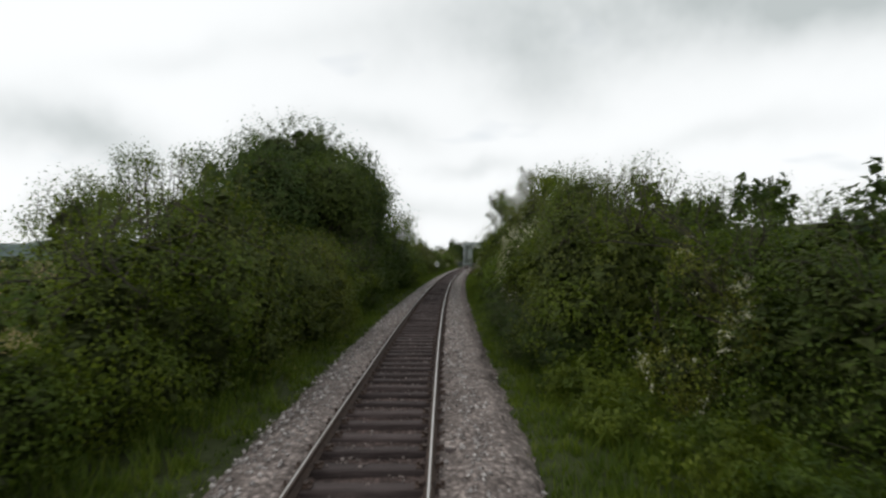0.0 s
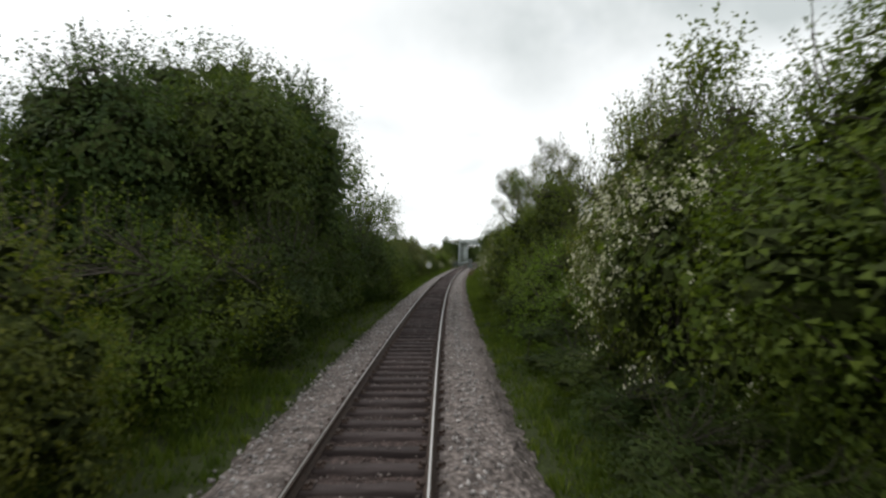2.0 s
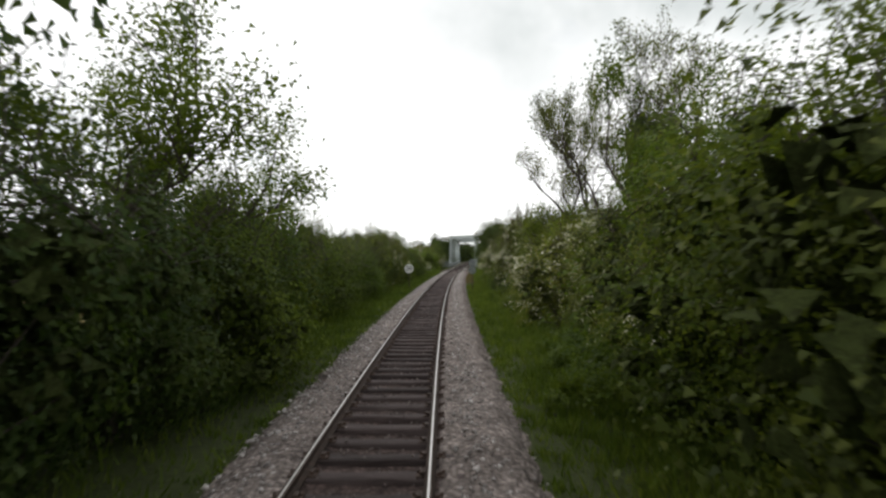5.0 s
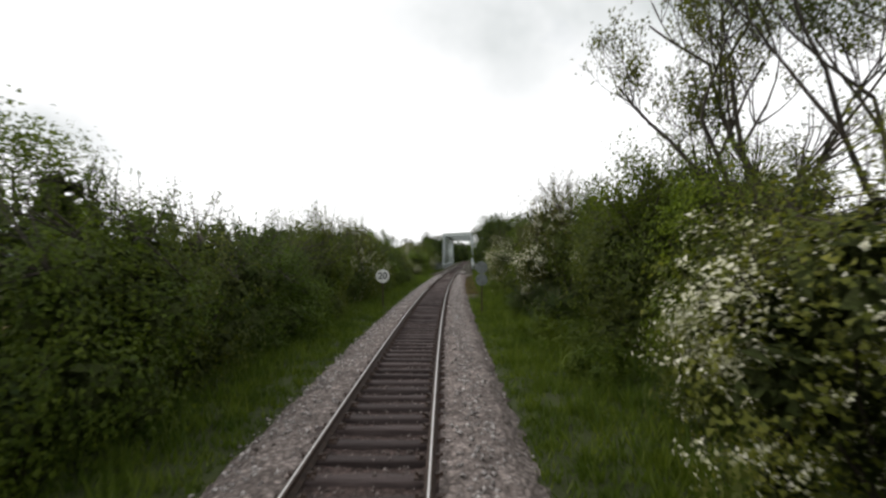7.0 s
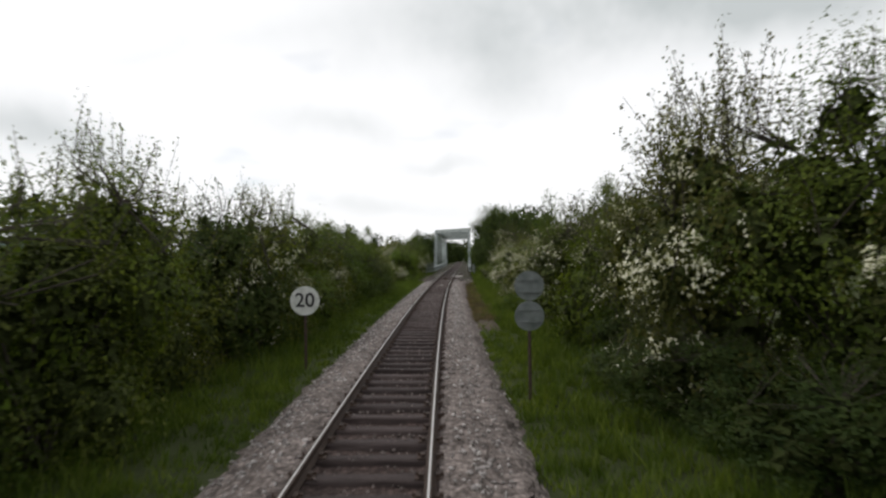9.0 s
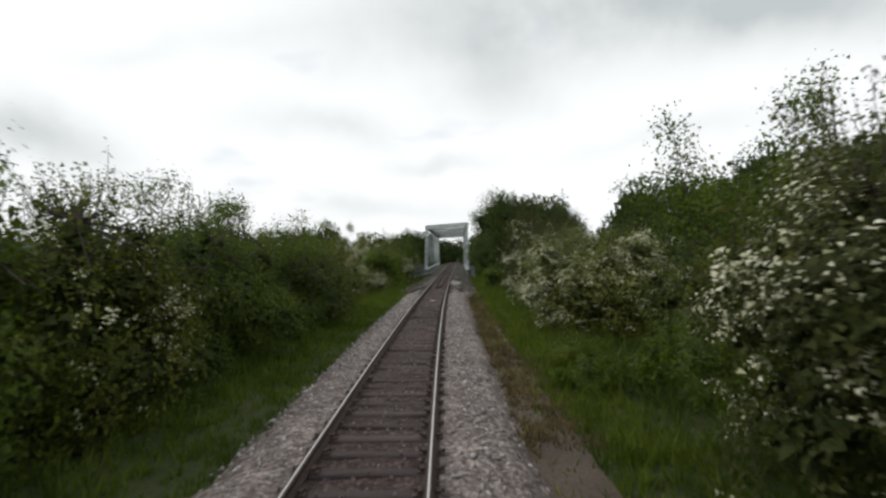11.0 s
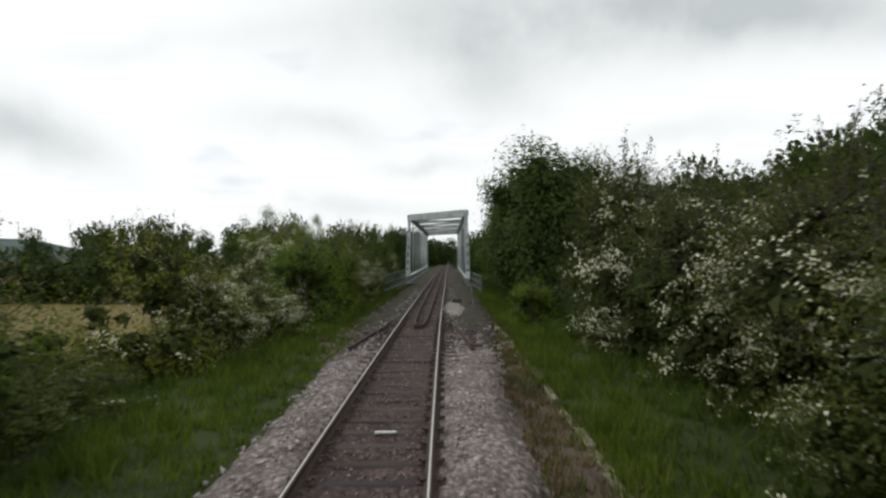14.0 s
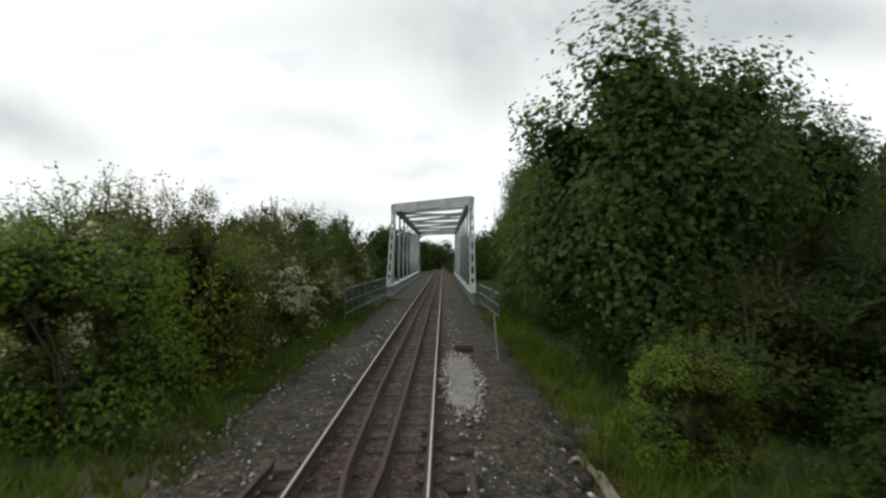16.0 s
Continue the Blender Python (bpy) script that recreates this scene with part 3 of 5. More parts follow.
KINDS = {
    "shrub_a": lambda: build_shrub("shrub", 11, LEAF, label="dense green hedge shrub growing beside the railway"),
    "shrub_b": lambda: build_shrub("shrub", 12, LEAF, label="dense green hedge shrub growing beside the railway", clumps=18),
    "shrub_c": lambda: build_shrub("shrub", 13, LEAF_OLIVE, label="olive-green bushy shrub in the lineside hedge", clumps=26),
    "shrub_d": lambda: build_shrub("shrub", 14, LEAF_DARK, label="dark green shrub in the lineside hedge", clumps=26),
    "fresh": lambda: build_shrub("shrub", 15, LEAF_FRESH, 11000, 0.078, label="bright fresh green leafy young shrub", twig=40),
    "hawthorn_a": lambda: build_shrub("hawthorn_bush", 16, LEAF_OLIVE, 9000, 0.075, label="hawthorn bush covered in white blossom beside the track", blossom=520, twig=34, category="hawthorn"),
    "hawthorn_b": lambda: build_shrub("hawthorn_bush", 17, LEAF_OLIVE, 9000, 0.075, label="hawthorn bush with scattered white blossom sprays", blossom=230, twig=34, category="hawthorn"),
    "hawthorn_c": lambda: build_shrub("hawthorn_bush", 25, LEAF_PALE, 9000, 0.075, label="rounded hawthorn bush thick with cream-white blossom", blossom=850, twig=30, category="hawthorn"),
    "hawthorn_d": lambda: build_shrub("hawthorn_bush", 28, LEAF_BRONZE, 9200, 0.075, label="dark hawthorn bush dotted with white blossom sprays", blossom=380, twig=60, reach=1.15, category="hawthorn"),
    "hawthorn_e": lambda: build_shrub("hawthorn_bush", 29, LEAF_PALE, 9000, 0.075, label="pale olive hawthorn bush past its best blossom", blossom=260, twig=34, category="hawthorn"),
    "tall_a": lambda: build_shrub("shrub", 26, LEAF, 19000, 0.075, 6.0, 3.7, 34, 34, label="tall dense green shrub crowding the railway"),
    "tall_b": lambda: build_shrub("shrub", 27, LEAF_OLIVE, 19000, 0.075, 6.0, 3.7, 32, 34, label="tall olive-green shrub crowding the railway"),
    "bramble": lambda: build_shrub("bramble", 18, LEAF, 3600, 0.085, 1.1, 2.2, 16, 10, label="low bramble clump on the grassy verge", category="undergrowth"),
    "back": lambda: build_shrub("shrub", 19, LEAF_DARK, 2050, 0.26, 5.0, 4.4, 24, 18, label="tall dark shrub behind the lineside hedge"),
    "big_tree": lambda: build_big_tree("tree", 21, LEAF_SYCAMORE, 13.0, 10.5, 48000, 0.16, "large dark ivy-clad tree with a full rounded crown", twig=30, lobes=64, rough=0.86),
    "sycamore": lambda: build_big_tree("tree", 22, LEAF_SYCAMORE, 9.6, 6.4, 24000, 0.135, "dark green sycamore tree with a broad full crown", low=0.08, twig=30, lobes=56, rough=0.85),
    "near_sycamore": lambda: build_big_tree("tree", 41, LEAF_SYCAMORE, 9.6, 6.4, 54000, 0.165, "dark green sycamore tree with ragged leafy lobes beside the bridge", low=0.06, twig=22, lobes=60, rough=0.86, kite=True),
    "far_tree": lambda: build_big_tree("tree", 23, LEAF_DARK, 10.0, 8.0, 2700, 0.41, "distant dark green tree on the skyline", twig=16, low=0.02),
    "ivy_tree": lambda: build_big_tree("tree", 24, LEAF_DARK, 9.0, 2.6, 14000, 0.12, "tall tree trunk thickly clad in dark ivy", low=0.05, twig=30),
    "airy_tree": lambda: build_tree("tree", 31, LEAF, 8.5, 0.75, 30, 0.102, "slender open-crowned tree with thin leaves against the sky"),
    "bare_tree": lambda: build_tree("tree", 31, LEAF_OLIVE, 10.0, 0.75, 4, 0.075, "nearly bare tree with dark spreading branches", levels=6, thick=0.17, lean=0.03, scatter=0.12, steep=0.6),
}

# ---- ground ----
s_at = np.concatenate((np.arange(-60, 330, 1.5), np.arange(330, 420, 10), np.geomspace(420, 4000, 14)))
d_at = np.concatenate((-np.geomspace(1800, 12, 22), np.arange(-11, -5.5, 1.0), np.arange(-5.5, 5.6, 0.5), np.arange(6, 11.1, 1.0), np.geomspace(12, 1400, 22)))
S, D = np.meshgrid(s_at, d_at, indexing="ij")
H = ground_h(S, D)
rg = np.random.default_rng(3)
H += np.where(np.abs(D) > 2.2, rg.normal(size=H.shape) * np.interp(np.abs(D), (2, 4, 20), (0.0, 0.05, 0.12)), 0)
X, Y = plan(S, D)
v = np.stack((X, Y, H), axis=2).reshape(-1, 3)
nd = len(d_at)
i, j = np.meshgrid(np.arange(len(s_at) - 1), np.arange(nd - 1), indexing="ij")
q = (i * nd + j).ravel()
f = np.stack((q, q + 1, q + nd + 1, q + nd), axis=1)
me = mesh_from("ground", v, f[:, ::-1], [SOIL, FIELD, BARE_SOIL])
sq, dq = S[:-1, :-1].ravel(), D[:-1, :-1].ravel()
strip = (dq > 1.9) & (dq < 2.9) & (sq > 104) & (sq < 153) | (sq > 150) & (sq < 188) & (np.abs(dq) < 3.4) | (sq > 141) & (sq < 152) & (dq > -4.2) & (dq < 0)
me.polygons.foreach_set("material_index", np.where(strip, 2, (dq < -13) | (dq > 150)).astype(np.int32))
me.polygons.foreach_set("use_smooth", np.ones(len(f), dtype=bool))
tagged(new("ground", me), "grassy lineside ground reaching out into pale fields", "ground", kind="structure")

# distant hill
hx = np.linspace(-1, 1, 41)
hv, hf = [], []
for k, a in enumerate(hx):
    top = 62 * (1 - abs(a) ** 1.7) * (0.9 + 0.12 * math.sin(7 * a) + 0.06 * math.sin(19 * a))
    for dd, hh in ((0, -3), (140, top * 0.6), (300, top), (500, -3)):
        hv.append(W(1350 + dd + 60 * a, -1250 + 560 * a, hh))
for k in range(40):
    for r in range(3):
        hf.append((k * 4 + r, k * 4 + r + 1, k * 4 + r + 5, k * 4 + r + 4))
# The blue of distance haze is put into the hill's own colour.
HILL, t, b = material("hazy_hill", 1.0, 0, 0.1)
t.links.new(ramp(t, noise_tex(t, 0.012, 5), ((0.35, (0.06, 0.09, 0.08)), (0.65, (0.11, 0.14, 0.13)))), b.inputs["Base Color"])
tagged(new("backdrop_hill", mesh_from("hill", hv, hf, [HILL])), "low blue-green hill far off on the horizon", "hill", kind="structure")

# ---- ballast ----
sec = ((-2.2, -0.6), (-1.98, -0.41), (-1.58, -0.2), (-1.2, -0.13), (-0.86, -0.16), (-0.62, -0.245), (0, -0.24), (0.62, -0.245), (0.86, -0.16), (1.3, -0.13), (1.85, -0.19), (2.18, -0.42), (2.45, -0.6))
bs = np.arange(-12, 300, 0.3)
bd = np.concatenate((np.linspace(-2.2, -0.86, 12), (-0.62, 0, 0.62), np.linspace(0.86, 2.45, 14)))
bh = np.interp(bd, [x[0] for x in sec], [x[1] for x in sec])
S, D = np.meshgrid(bs, bd, indexing="ij")
fill = np.interp(bs, (98, 112, 260), (0, 0.058, 0.058))      # the bed lies level with the timbers towards the bridge
H = np.tile(bh, (len(bs), 1)) + fill[:, None] * (np.abs(bd) < 0.7) + rg.normal(size=S.shape) * 0.014
D = D + np.where(np.abs(D) > 1.2, rg.normal(size=D.shape) * 0.05, 0)
D = D * np.where(np.abs(D) > 1.1, np.interp(bs, (138, 143, 147, 152, 186, 190), (1, 1.22, 1.22, 1.42, 1.42, 1))[:, None], 1)
H = H - np.where(np.abs(D) > 0.9, np.interp(bs, (140, 143.5, 150, 153), (0, 0.07, 0.07, 0))[:, None], 0)
H = H - D * np.tan(np.radians(np.array([cant(x) for x in bs])))[:, None]
X, Y = plan(S, D)
n2 = len(bd)
i, j = np.meshgrid(np.arange(len(bs) - 1), np.arange(n2 - 1), indexing="ij")
q = (i * n2 + j).ravel()
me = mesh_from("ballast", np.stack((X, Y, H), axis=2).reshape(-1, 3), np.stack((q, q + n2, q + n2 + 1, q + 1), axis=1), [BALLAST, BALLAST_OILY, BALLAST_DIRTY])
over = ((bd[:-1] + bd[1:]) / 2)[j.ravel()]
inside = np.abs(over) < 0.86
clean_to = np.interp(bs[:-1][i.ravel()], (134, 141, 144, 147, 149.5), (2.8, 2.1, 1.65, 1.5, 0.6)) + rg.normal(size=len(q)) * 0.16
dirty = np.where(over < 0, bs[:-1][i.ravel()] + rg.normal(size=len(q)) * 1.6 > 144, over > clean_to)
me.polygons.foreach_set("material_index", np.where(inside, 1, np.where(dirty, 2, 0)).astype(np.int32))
tagged(new("ballast", me), "bed of pale grey crushed stone ballast under the track", "ballast", kind="structure")


def scatter_stones(name, rng, s, d, h, size, mat, label):
    """Angular stones, eight faces each."""
    n = len(s)
    x, y = plan(s, d)
    c = np.stack((x, y, h), axis=1)
    dirs = np.array(((1, 0, 0), (0, 1, 0), (-1, 0, 0), (0, -1, 0), (0, 0, 1), (0, 0, -1)), dtype=float)
    r = rng.uniform(0.55, 1.2, (n, 6, 1)) * size[:, None, None]
    vv = dirs[None] * r + rng.normal(size=(n, 6, 3)) * 0.25 * size[:, None, None]
    a = rng.uniform(0, 6.28, n)
    ca, sa = np.cos(a)[:, None], np.sin(a)[:, None]
    vx = vv[:, :, 0] * ca - vv[:, :, 1] * sa
    vy = vv[:, :, 0] * sa + vv[:, :, 1] * ca
    vv = np.stack((vx, vy, vv[:, :, 2] * 0.75), axis=2) + c[:, None]
    tri = np.array(((0, 1, 4), (1, 2, 4), (2, 3, 4), (3, 0, 4), (1, 0, 5), (2, 1, 5), (3, 2, 5), (0, 3, 5)))
    ff = (tri[None] + 6 * np.arange(n)[:, None, None]).reshape(-1, 3)
    return tagged(new(name, mesh_from(name, vv.reshape(-1, 3), ff, [mat])), label, "ballast", kind="stuff")


n = 14500
rs = rg.uniform(2, 175, n)
rd = np.where(rg.random(n) < 0.5, -1, 1) * rg.triangular(0.82, 1.2, 2.1, n)
rd = rd * 1.09
keep = (rs < 146) | (rg.random(n) < 0.25)
rs, rd = rs[keep], rd[keep]
n = len(rs)
rh = np.interp(np.abs(rd), (0.8, 1.22, 1.7, 2.1, 2.3), (-0.15, -0.13, -0.2, -0.4, -0.5)) + 0.012
scatter_stones("ballast_stones", rg, rs, rd, rh, rg.uniform(0.018, 0.052, n), STONE, "loose pale grey crushed stones on the track shoulders")
n = 11000
heap_s, heap_d = rg.uniform(2, 175, 500), rg.uniform(-0.6, 0.6, 500)
pick = rg.integers(0, 500, n)
rs = np.where(rg.random(n) < 0.55, heap_s[pick] + rg.normal(size=n) * 0.22, rg.uniform(2, 175, n))
rd = np.clip(np.where(rg.random(n) < 0.55, heap_d[pick] + rg.normal(size=n) * 0.2, rg.uniform(-0.66, 0.66, n)), -0.68, 0.68)
off = np.abs((rs - 3.0 + 0.35) % 0.7 - 0.35)
keep = (off > 0.12) | (rg.random(n) < 0.3)
rs, rd, off = rs[keep], rd[keep], off[keep]
n = len(rs)
scatter_stones("track_bed_stones", rg, rs, rd, np.where(off > 0.12, -0.228 + np.interp(rs, (98, 112), (0, 0.058)), -0.155), rg.uniform(0.014, 0.036, n), STONE_OILY, "dark oily stones lying between the rails")

n = 420
scatter_stones("rubble", rg, rg.uniform(142, 158, n), rg.triangular(1.15, 1.7, 2.9, n), np.full(n, -0.3) + rg.uniform(0, 0.05, n), rg.uniform(0.03, 0.085, n), STONE, "pale broken stone rubble beside the guard rail")

n = 900
a_ = rg.uniform(0, 6.28, n)
q_ = rg.normal(1.0, 0.2, n)
scatter_stones("spilled_grit", rg, 155.8 + 2.9 * q_ * np.sin(a_), 1.32 + 0.36 * q_ * np.cos(a_), np.full(n, -0.11), rg.uniform(0.012, 0.045, n), STONE, "pale grit and stones spilled round the concrete")
n = 1500
scatter_stones("rubble", rg, rg.uniform(146, 162, n), np.where(rg.random(n) < 0.5, -1, 1) * rg.triangular(1.1, 1.7, 3.0, n), np.full(n, -0.2) - rg.uniform(0, 0.08, n), rg.uniform(0.015, 0.06, n), STONE_OILY, "dark broken stones on the dirty track shoulder")

# ---- track ----
track = thing("railway_track", Matrix(), "single railway track of steel rails on dark timber sleepers", "railway track")


def rail_mesh(name, path, foot=0.13, head=0.07, high=0.15, worn=True):
    """Flat-bottom rail along path, a list of (s, d, h of the head)."""
    prof = ((-foot / 2, -high), (foot / 2, -high), (foot / 2, -high + 0.015), (0.012, -high + 0.035), (0.012, -0.05), (head / 2, -0.038), (head / 2, -0.008), (head / 2 - 0.01, -0.002), (0.012, 0), (-0.012, 0), (-head / 2 + 0.01, -0.002), (-head / 2, -0.008), (-head / 2, -0.038), (-0.012, -0.05), (-0.012, -high + 0.035), (-foot / 2, -high + 0.015))
    k = len(prof)
    vv, ff, mi = [], [], []
    for s, d, h in path:
        ct = math.tan(radians(cant(s)))
        for dx, dz in prof:
            p = W(s, d + dx, h + dz - (d + dx) * ct)
            vv.append(p)
    for i in range(len(path) - 1):
        for j in range(k):
            j2 = (j + 1) % k
            ff.append((i * k + j, i * k + j2, (i + 1) * k + j2, (i + 1) * k + j))
            mi.append(1 if worn and j == 8 else 0)
    me = mesh_from(name, vv, np.array(ff)[:, ::-1], [RUST, POLISHED])
    me.polygons.foreach_set("material_index", np.array(mi, dtype=np.int32))
    bm = bmesh.new()
    bm.from_mesh(me)
    bm.verts.ensure_lookup_table()
    bm.faces.new([bm.verts[i] for i in range(k)])
    bm.faces.new([bm.verts[len(bm.verts) - k + i] for i in range(k)][::-1])
    bm.to_mesh(me)
    bm.free()
    return me


for side in (-1, 1):
    part("rail", rail_mesh("rail", [(s, side * 0.7525, 0.0) for s in np.arange(-12, 340, 1.0)]), track, "steel rail with a polished head and rusty web")

# sleepers, the near ones each with its two baseplates
def worn_sleeper(seed):
    """Old timber: ragged edges, a hollowed top and uneven ends."""
    rng = np.random.default_rng(seed)
    ring = ((-0.125, -0.14), (-0.132, -0.018), (-0.12, 0.0), (0.0, 0.002), (0.12, 0.0), (0.132, -0.018), (0.125, -0.14))
    vv, ff, k = [], [], len(ring)
    at = np.array((-1.3, -1.05, -0.78, -0.5, -0.15, 0.2, 0.5, 0.78, 1.05, 1.3))
    at[0] += rng.uniform(-0.03, 0.06)
    at[-1] += rng.uniform(-0.06, 0.03)
    for x in at:
        seat = 0.25 if 0.6 < abs(x) < 0.9 else 1.0
        for y, z in ring:
            vv.append((x + rng.normal() * 0.012, y + rng.normal() * 0.011, z + (rng.normal() * 0.006 - 0.004) * seat))
    for i in range(len(at) - 1):
        for j in range(k - 1):
            ff.append((i * k + j, i * k + j + 1, (i + 1) * k + j + 1, (i + 1) * k + j))
    me = mesh_from("sleeper", vv, ff, [SLEEPER])
    bm = bmesh.new()
    bm.from_mesh(me)
    bm.verts.ensure_lookup_table()
    bm.faces.new([bm.verts[i] for i in range(k)])
    bm.faces.new([bm.verts[len(bm.verts) - k + i] for i in range(k)])
    bmesh.ops.recalc_face_normals(bm, faces=bm.faces)
    bm.to_mesh(me)
    bm.free()
    return me


sleeper_meshes = [worn_sleeper(k) for k in range(9)]
bm = bmesh.new()
box(bm, (0.34, 0.19, 0.02), Matrix.Translation((0, 0, 0.01)))
for x in (-0.1, 0.1):
    box(bm, (0.055, 0.12, 0.05), Matrix.Translation((x, 0, 0.035)))
    box(bm, (0.03, 0.03, 0.04), pose(x * 1.5, 0.04, 0.035, 0, 0, 20))
plate_mesh = bpy.data.meshes.new("baseplate")
bm.to_mesh(plate_mesh)
bm.free()
plate_mesh.materials.append(RUST)
rs_rng = random.Random(4)


def lay_sleeper(s, d=0.0, long=1.0):
    long *= rs_rng.uniform(0.97, 1.03)
    m = track_frame(s) @ pose(d + rs_rng.uniform(-0.02, 0.02), 0, -0.165 + rs_rng.uniform(-0.012, 0.008), rs_rng.uniform(-1, 1), 0, rs_rng.uniform(-0.8, 0.8))
    sl = part("sleeper", rs_rng.choice(sleeper_meshes), track, m=m @ Matrix.Diagonal((long, 1, 1, 1)))
    for x in (-0.7525, 0.7525) if s < 152 else ():
        part("baseplate", plate_mesh, sl, m=Matrix.Translation(((x - d) / long, 0, 0.0)) @ Matrix.Diagonal((1 / long, 1, 1, 1)))


for k in range(262):
    s = 3.0 + 0.7 * k
    lay_sleeper(s, 0, 1.5 if 143 < s < 147.3 else 1.0)

# guard rails of the bridge: an inner pair from a blunt point, and short flared outer ones
inner = np.concatenate((np.arange(147.7, 152, 0.43), np.arange(152, 262, 2.0)))
for side in (-1, 1):
    path = [(s, float(np.interp(s, (147.7, 149.5, 154, 262), (-0.1, -0.24, -0.3, -0.32) if side < 0 else (0.1, 0.19, 0.22, 0.24))), -0.015) for s in inner]
    part("guard_rail", rail_mesh("guard_rail", path, worn=False), track, "rusty inner guard rail leading onto the bridge")
part("guard_rail_tip", rail_mesh("guard_rail_tip", [(147.62, -0.16, -0.02), (147.63, 0.16, -0.02)], foot=0.1, head=0.09, worn=False), track)
for side, far in ((-1, 1.19), (1, 1.24)):
    path = [(s, side * float(np.interp(s, (142.6, 145.2, 147.6, 149.8), (1.7, 1.5, far + 0.04, far))), -0.03) for s in np.arange(142.6, 149.9, 0.4)]
    part("flared_guard", rail_mesh("flared_guard", path, worn=False), track, "rusty flared outer guard beam on long timbers")

# white painted batten on a sleeper
bm = bmesh.new()
box(bm, (0.32, 0.07, 0.03), Matrix(), 0.005)
batten = part("painted_batten", (bm, WHITE), None)
batten.matrix_basis = track_frame(134.5) @ pose(0.06, 0, -0.14, 0, 0, 3)
tagged(batten, "short white painted batten lying on a sleeper", "marker")

# ---- bridge ----
BR_L, BR_R, BR_LEN, BR_W, BR_H, RAKE, PANELS = 187.5, 180.5, 60.0, 2.9, 6.55, 4.6, 10
bridge = thing("truss_bridge", Matrix(), "pale grey-green painted steel through-truss railway bridge", "bridge")


def beam(bm, a, b, depth, width, plate=0.03, up=None):
    """I-beam from a to b: two flanges and a web; the flanges lie across 'up'."""
    a, b = Vector(a), Vector(b)
    z = (b - a).normalized()
    y = (up or Vector((0, 0, 1))) - z * z.dot(up or Vector((0, 0, 1)))
    y.normalize()
    x = y.cross(z)
    rot = Matrix((x, y, z)).transposed().to_4x4()
    L, m = (b - a).length, Matrix.Translation((a + b) / 2) @ rot
    for k in (-1, 1):
        box(bm, (width, plate, L), m @ Matrix.Translation((0, k * (depth / 2 - plate / 2), 0)))
    box(bm, (plate, depth - 2 * plate, L), m)


def steel(name, a, b, depth, width, up=None, label=""):
    bm = bmesh.new()
    beam(bm, a, b, depth, width, up=up)
    return part(name, (bm, PAINT), bridge, label)


step = BR_LEN / PANELS
for side, s0 in ((-1, BR_L), (1, BR_R)):
    d = side * BR_W - 0.14
    along = (W(s0 + 10, d) - W(s0, d)).normalized()
    # bottom chord: a deep plated girder
    bm = bmesh.new()
    a, b2 = W(s0 - 0.3, d, 0.1), W(s0 + BR_LEN + 0.3, d, 0.1)
    beam(bm, a, b2, 0.7, 0.42)
    for k in range(PANELS * 2 + 1):
        box(bm, (0.3, 0.03, 0.62), on_line(s0 + k * step / 2, d, 0.1))
    part("bottom_chord", (bm, PAINT), bridge)
    bm = bmesh.new()
    a, b2 = W(s0 + RAKE, d, BR_H), W(s0 + BR_LEN - RAKE, d, BR_H)
    beam(bm, a, b2, 0.42, 0.42)
    part("top_chord", (bm, PAINT), bridge)
    for a0, a1 in ((0.2, RAKE), (BR_LEN - 0.2, BR_LEN - RAKE)):
        bm = bmesh.new()
        rake = lambda f, x: W(s0 + a0 + (a1 - a0) * f, d + x, 0.3 + (BR_H - 0.3) * f)
        for x in (-0.13, 0.13):
            bar(bm, rake(0, x), rake(1, x), 0.09, 0.3, 0.008)
        for k in range(8):
            bar(bm, rake(k / 8 + 0.03, 0), rake(k / 8 + 0.075, 0), 0.2, 0.05)
        bar(bm, rake(0, 0), rake(0.1, 0), 0.36, 0.32, 0.01)
        box(bm, (0.46, 0.56, 0.56), on_line(s0 + a1, d, BR_H - 0.08), 0.02)
        part("end_post", (bm, PAINT), bridge, "raked box-section end post")
    nodes = [RAKE + (BR_LEN - 2 * RAKE) * k / (PANELS - 2) for k in range(PANELS - 1)]
    for k, u in enumerate(nodes):
        if k not in (0, len(nodes) - 1):
            steel("vertical_post", W(s0 + u, d, 0.4), W(s0 + u, d, BR_H - 0.15), 0.24, 0.13, along)
        else:
            steel("hanger", W(s0 + u, d, 0.4), W(s0 + u, d, BR_H - 0.15), 0.2, 0.14, along)
        if k < len(nodes) - 1:
            first = k < (len(nodes) - 1) / 2
            u2 = nodes[k + 1]
            lo, hi = (u2, u) if first else (u, u2)
            steel("diagonal", W(s0 + hi, d, BR_H - 0.2), W(s0 + lo, d, 0.45), 0.14, 0.1, along)
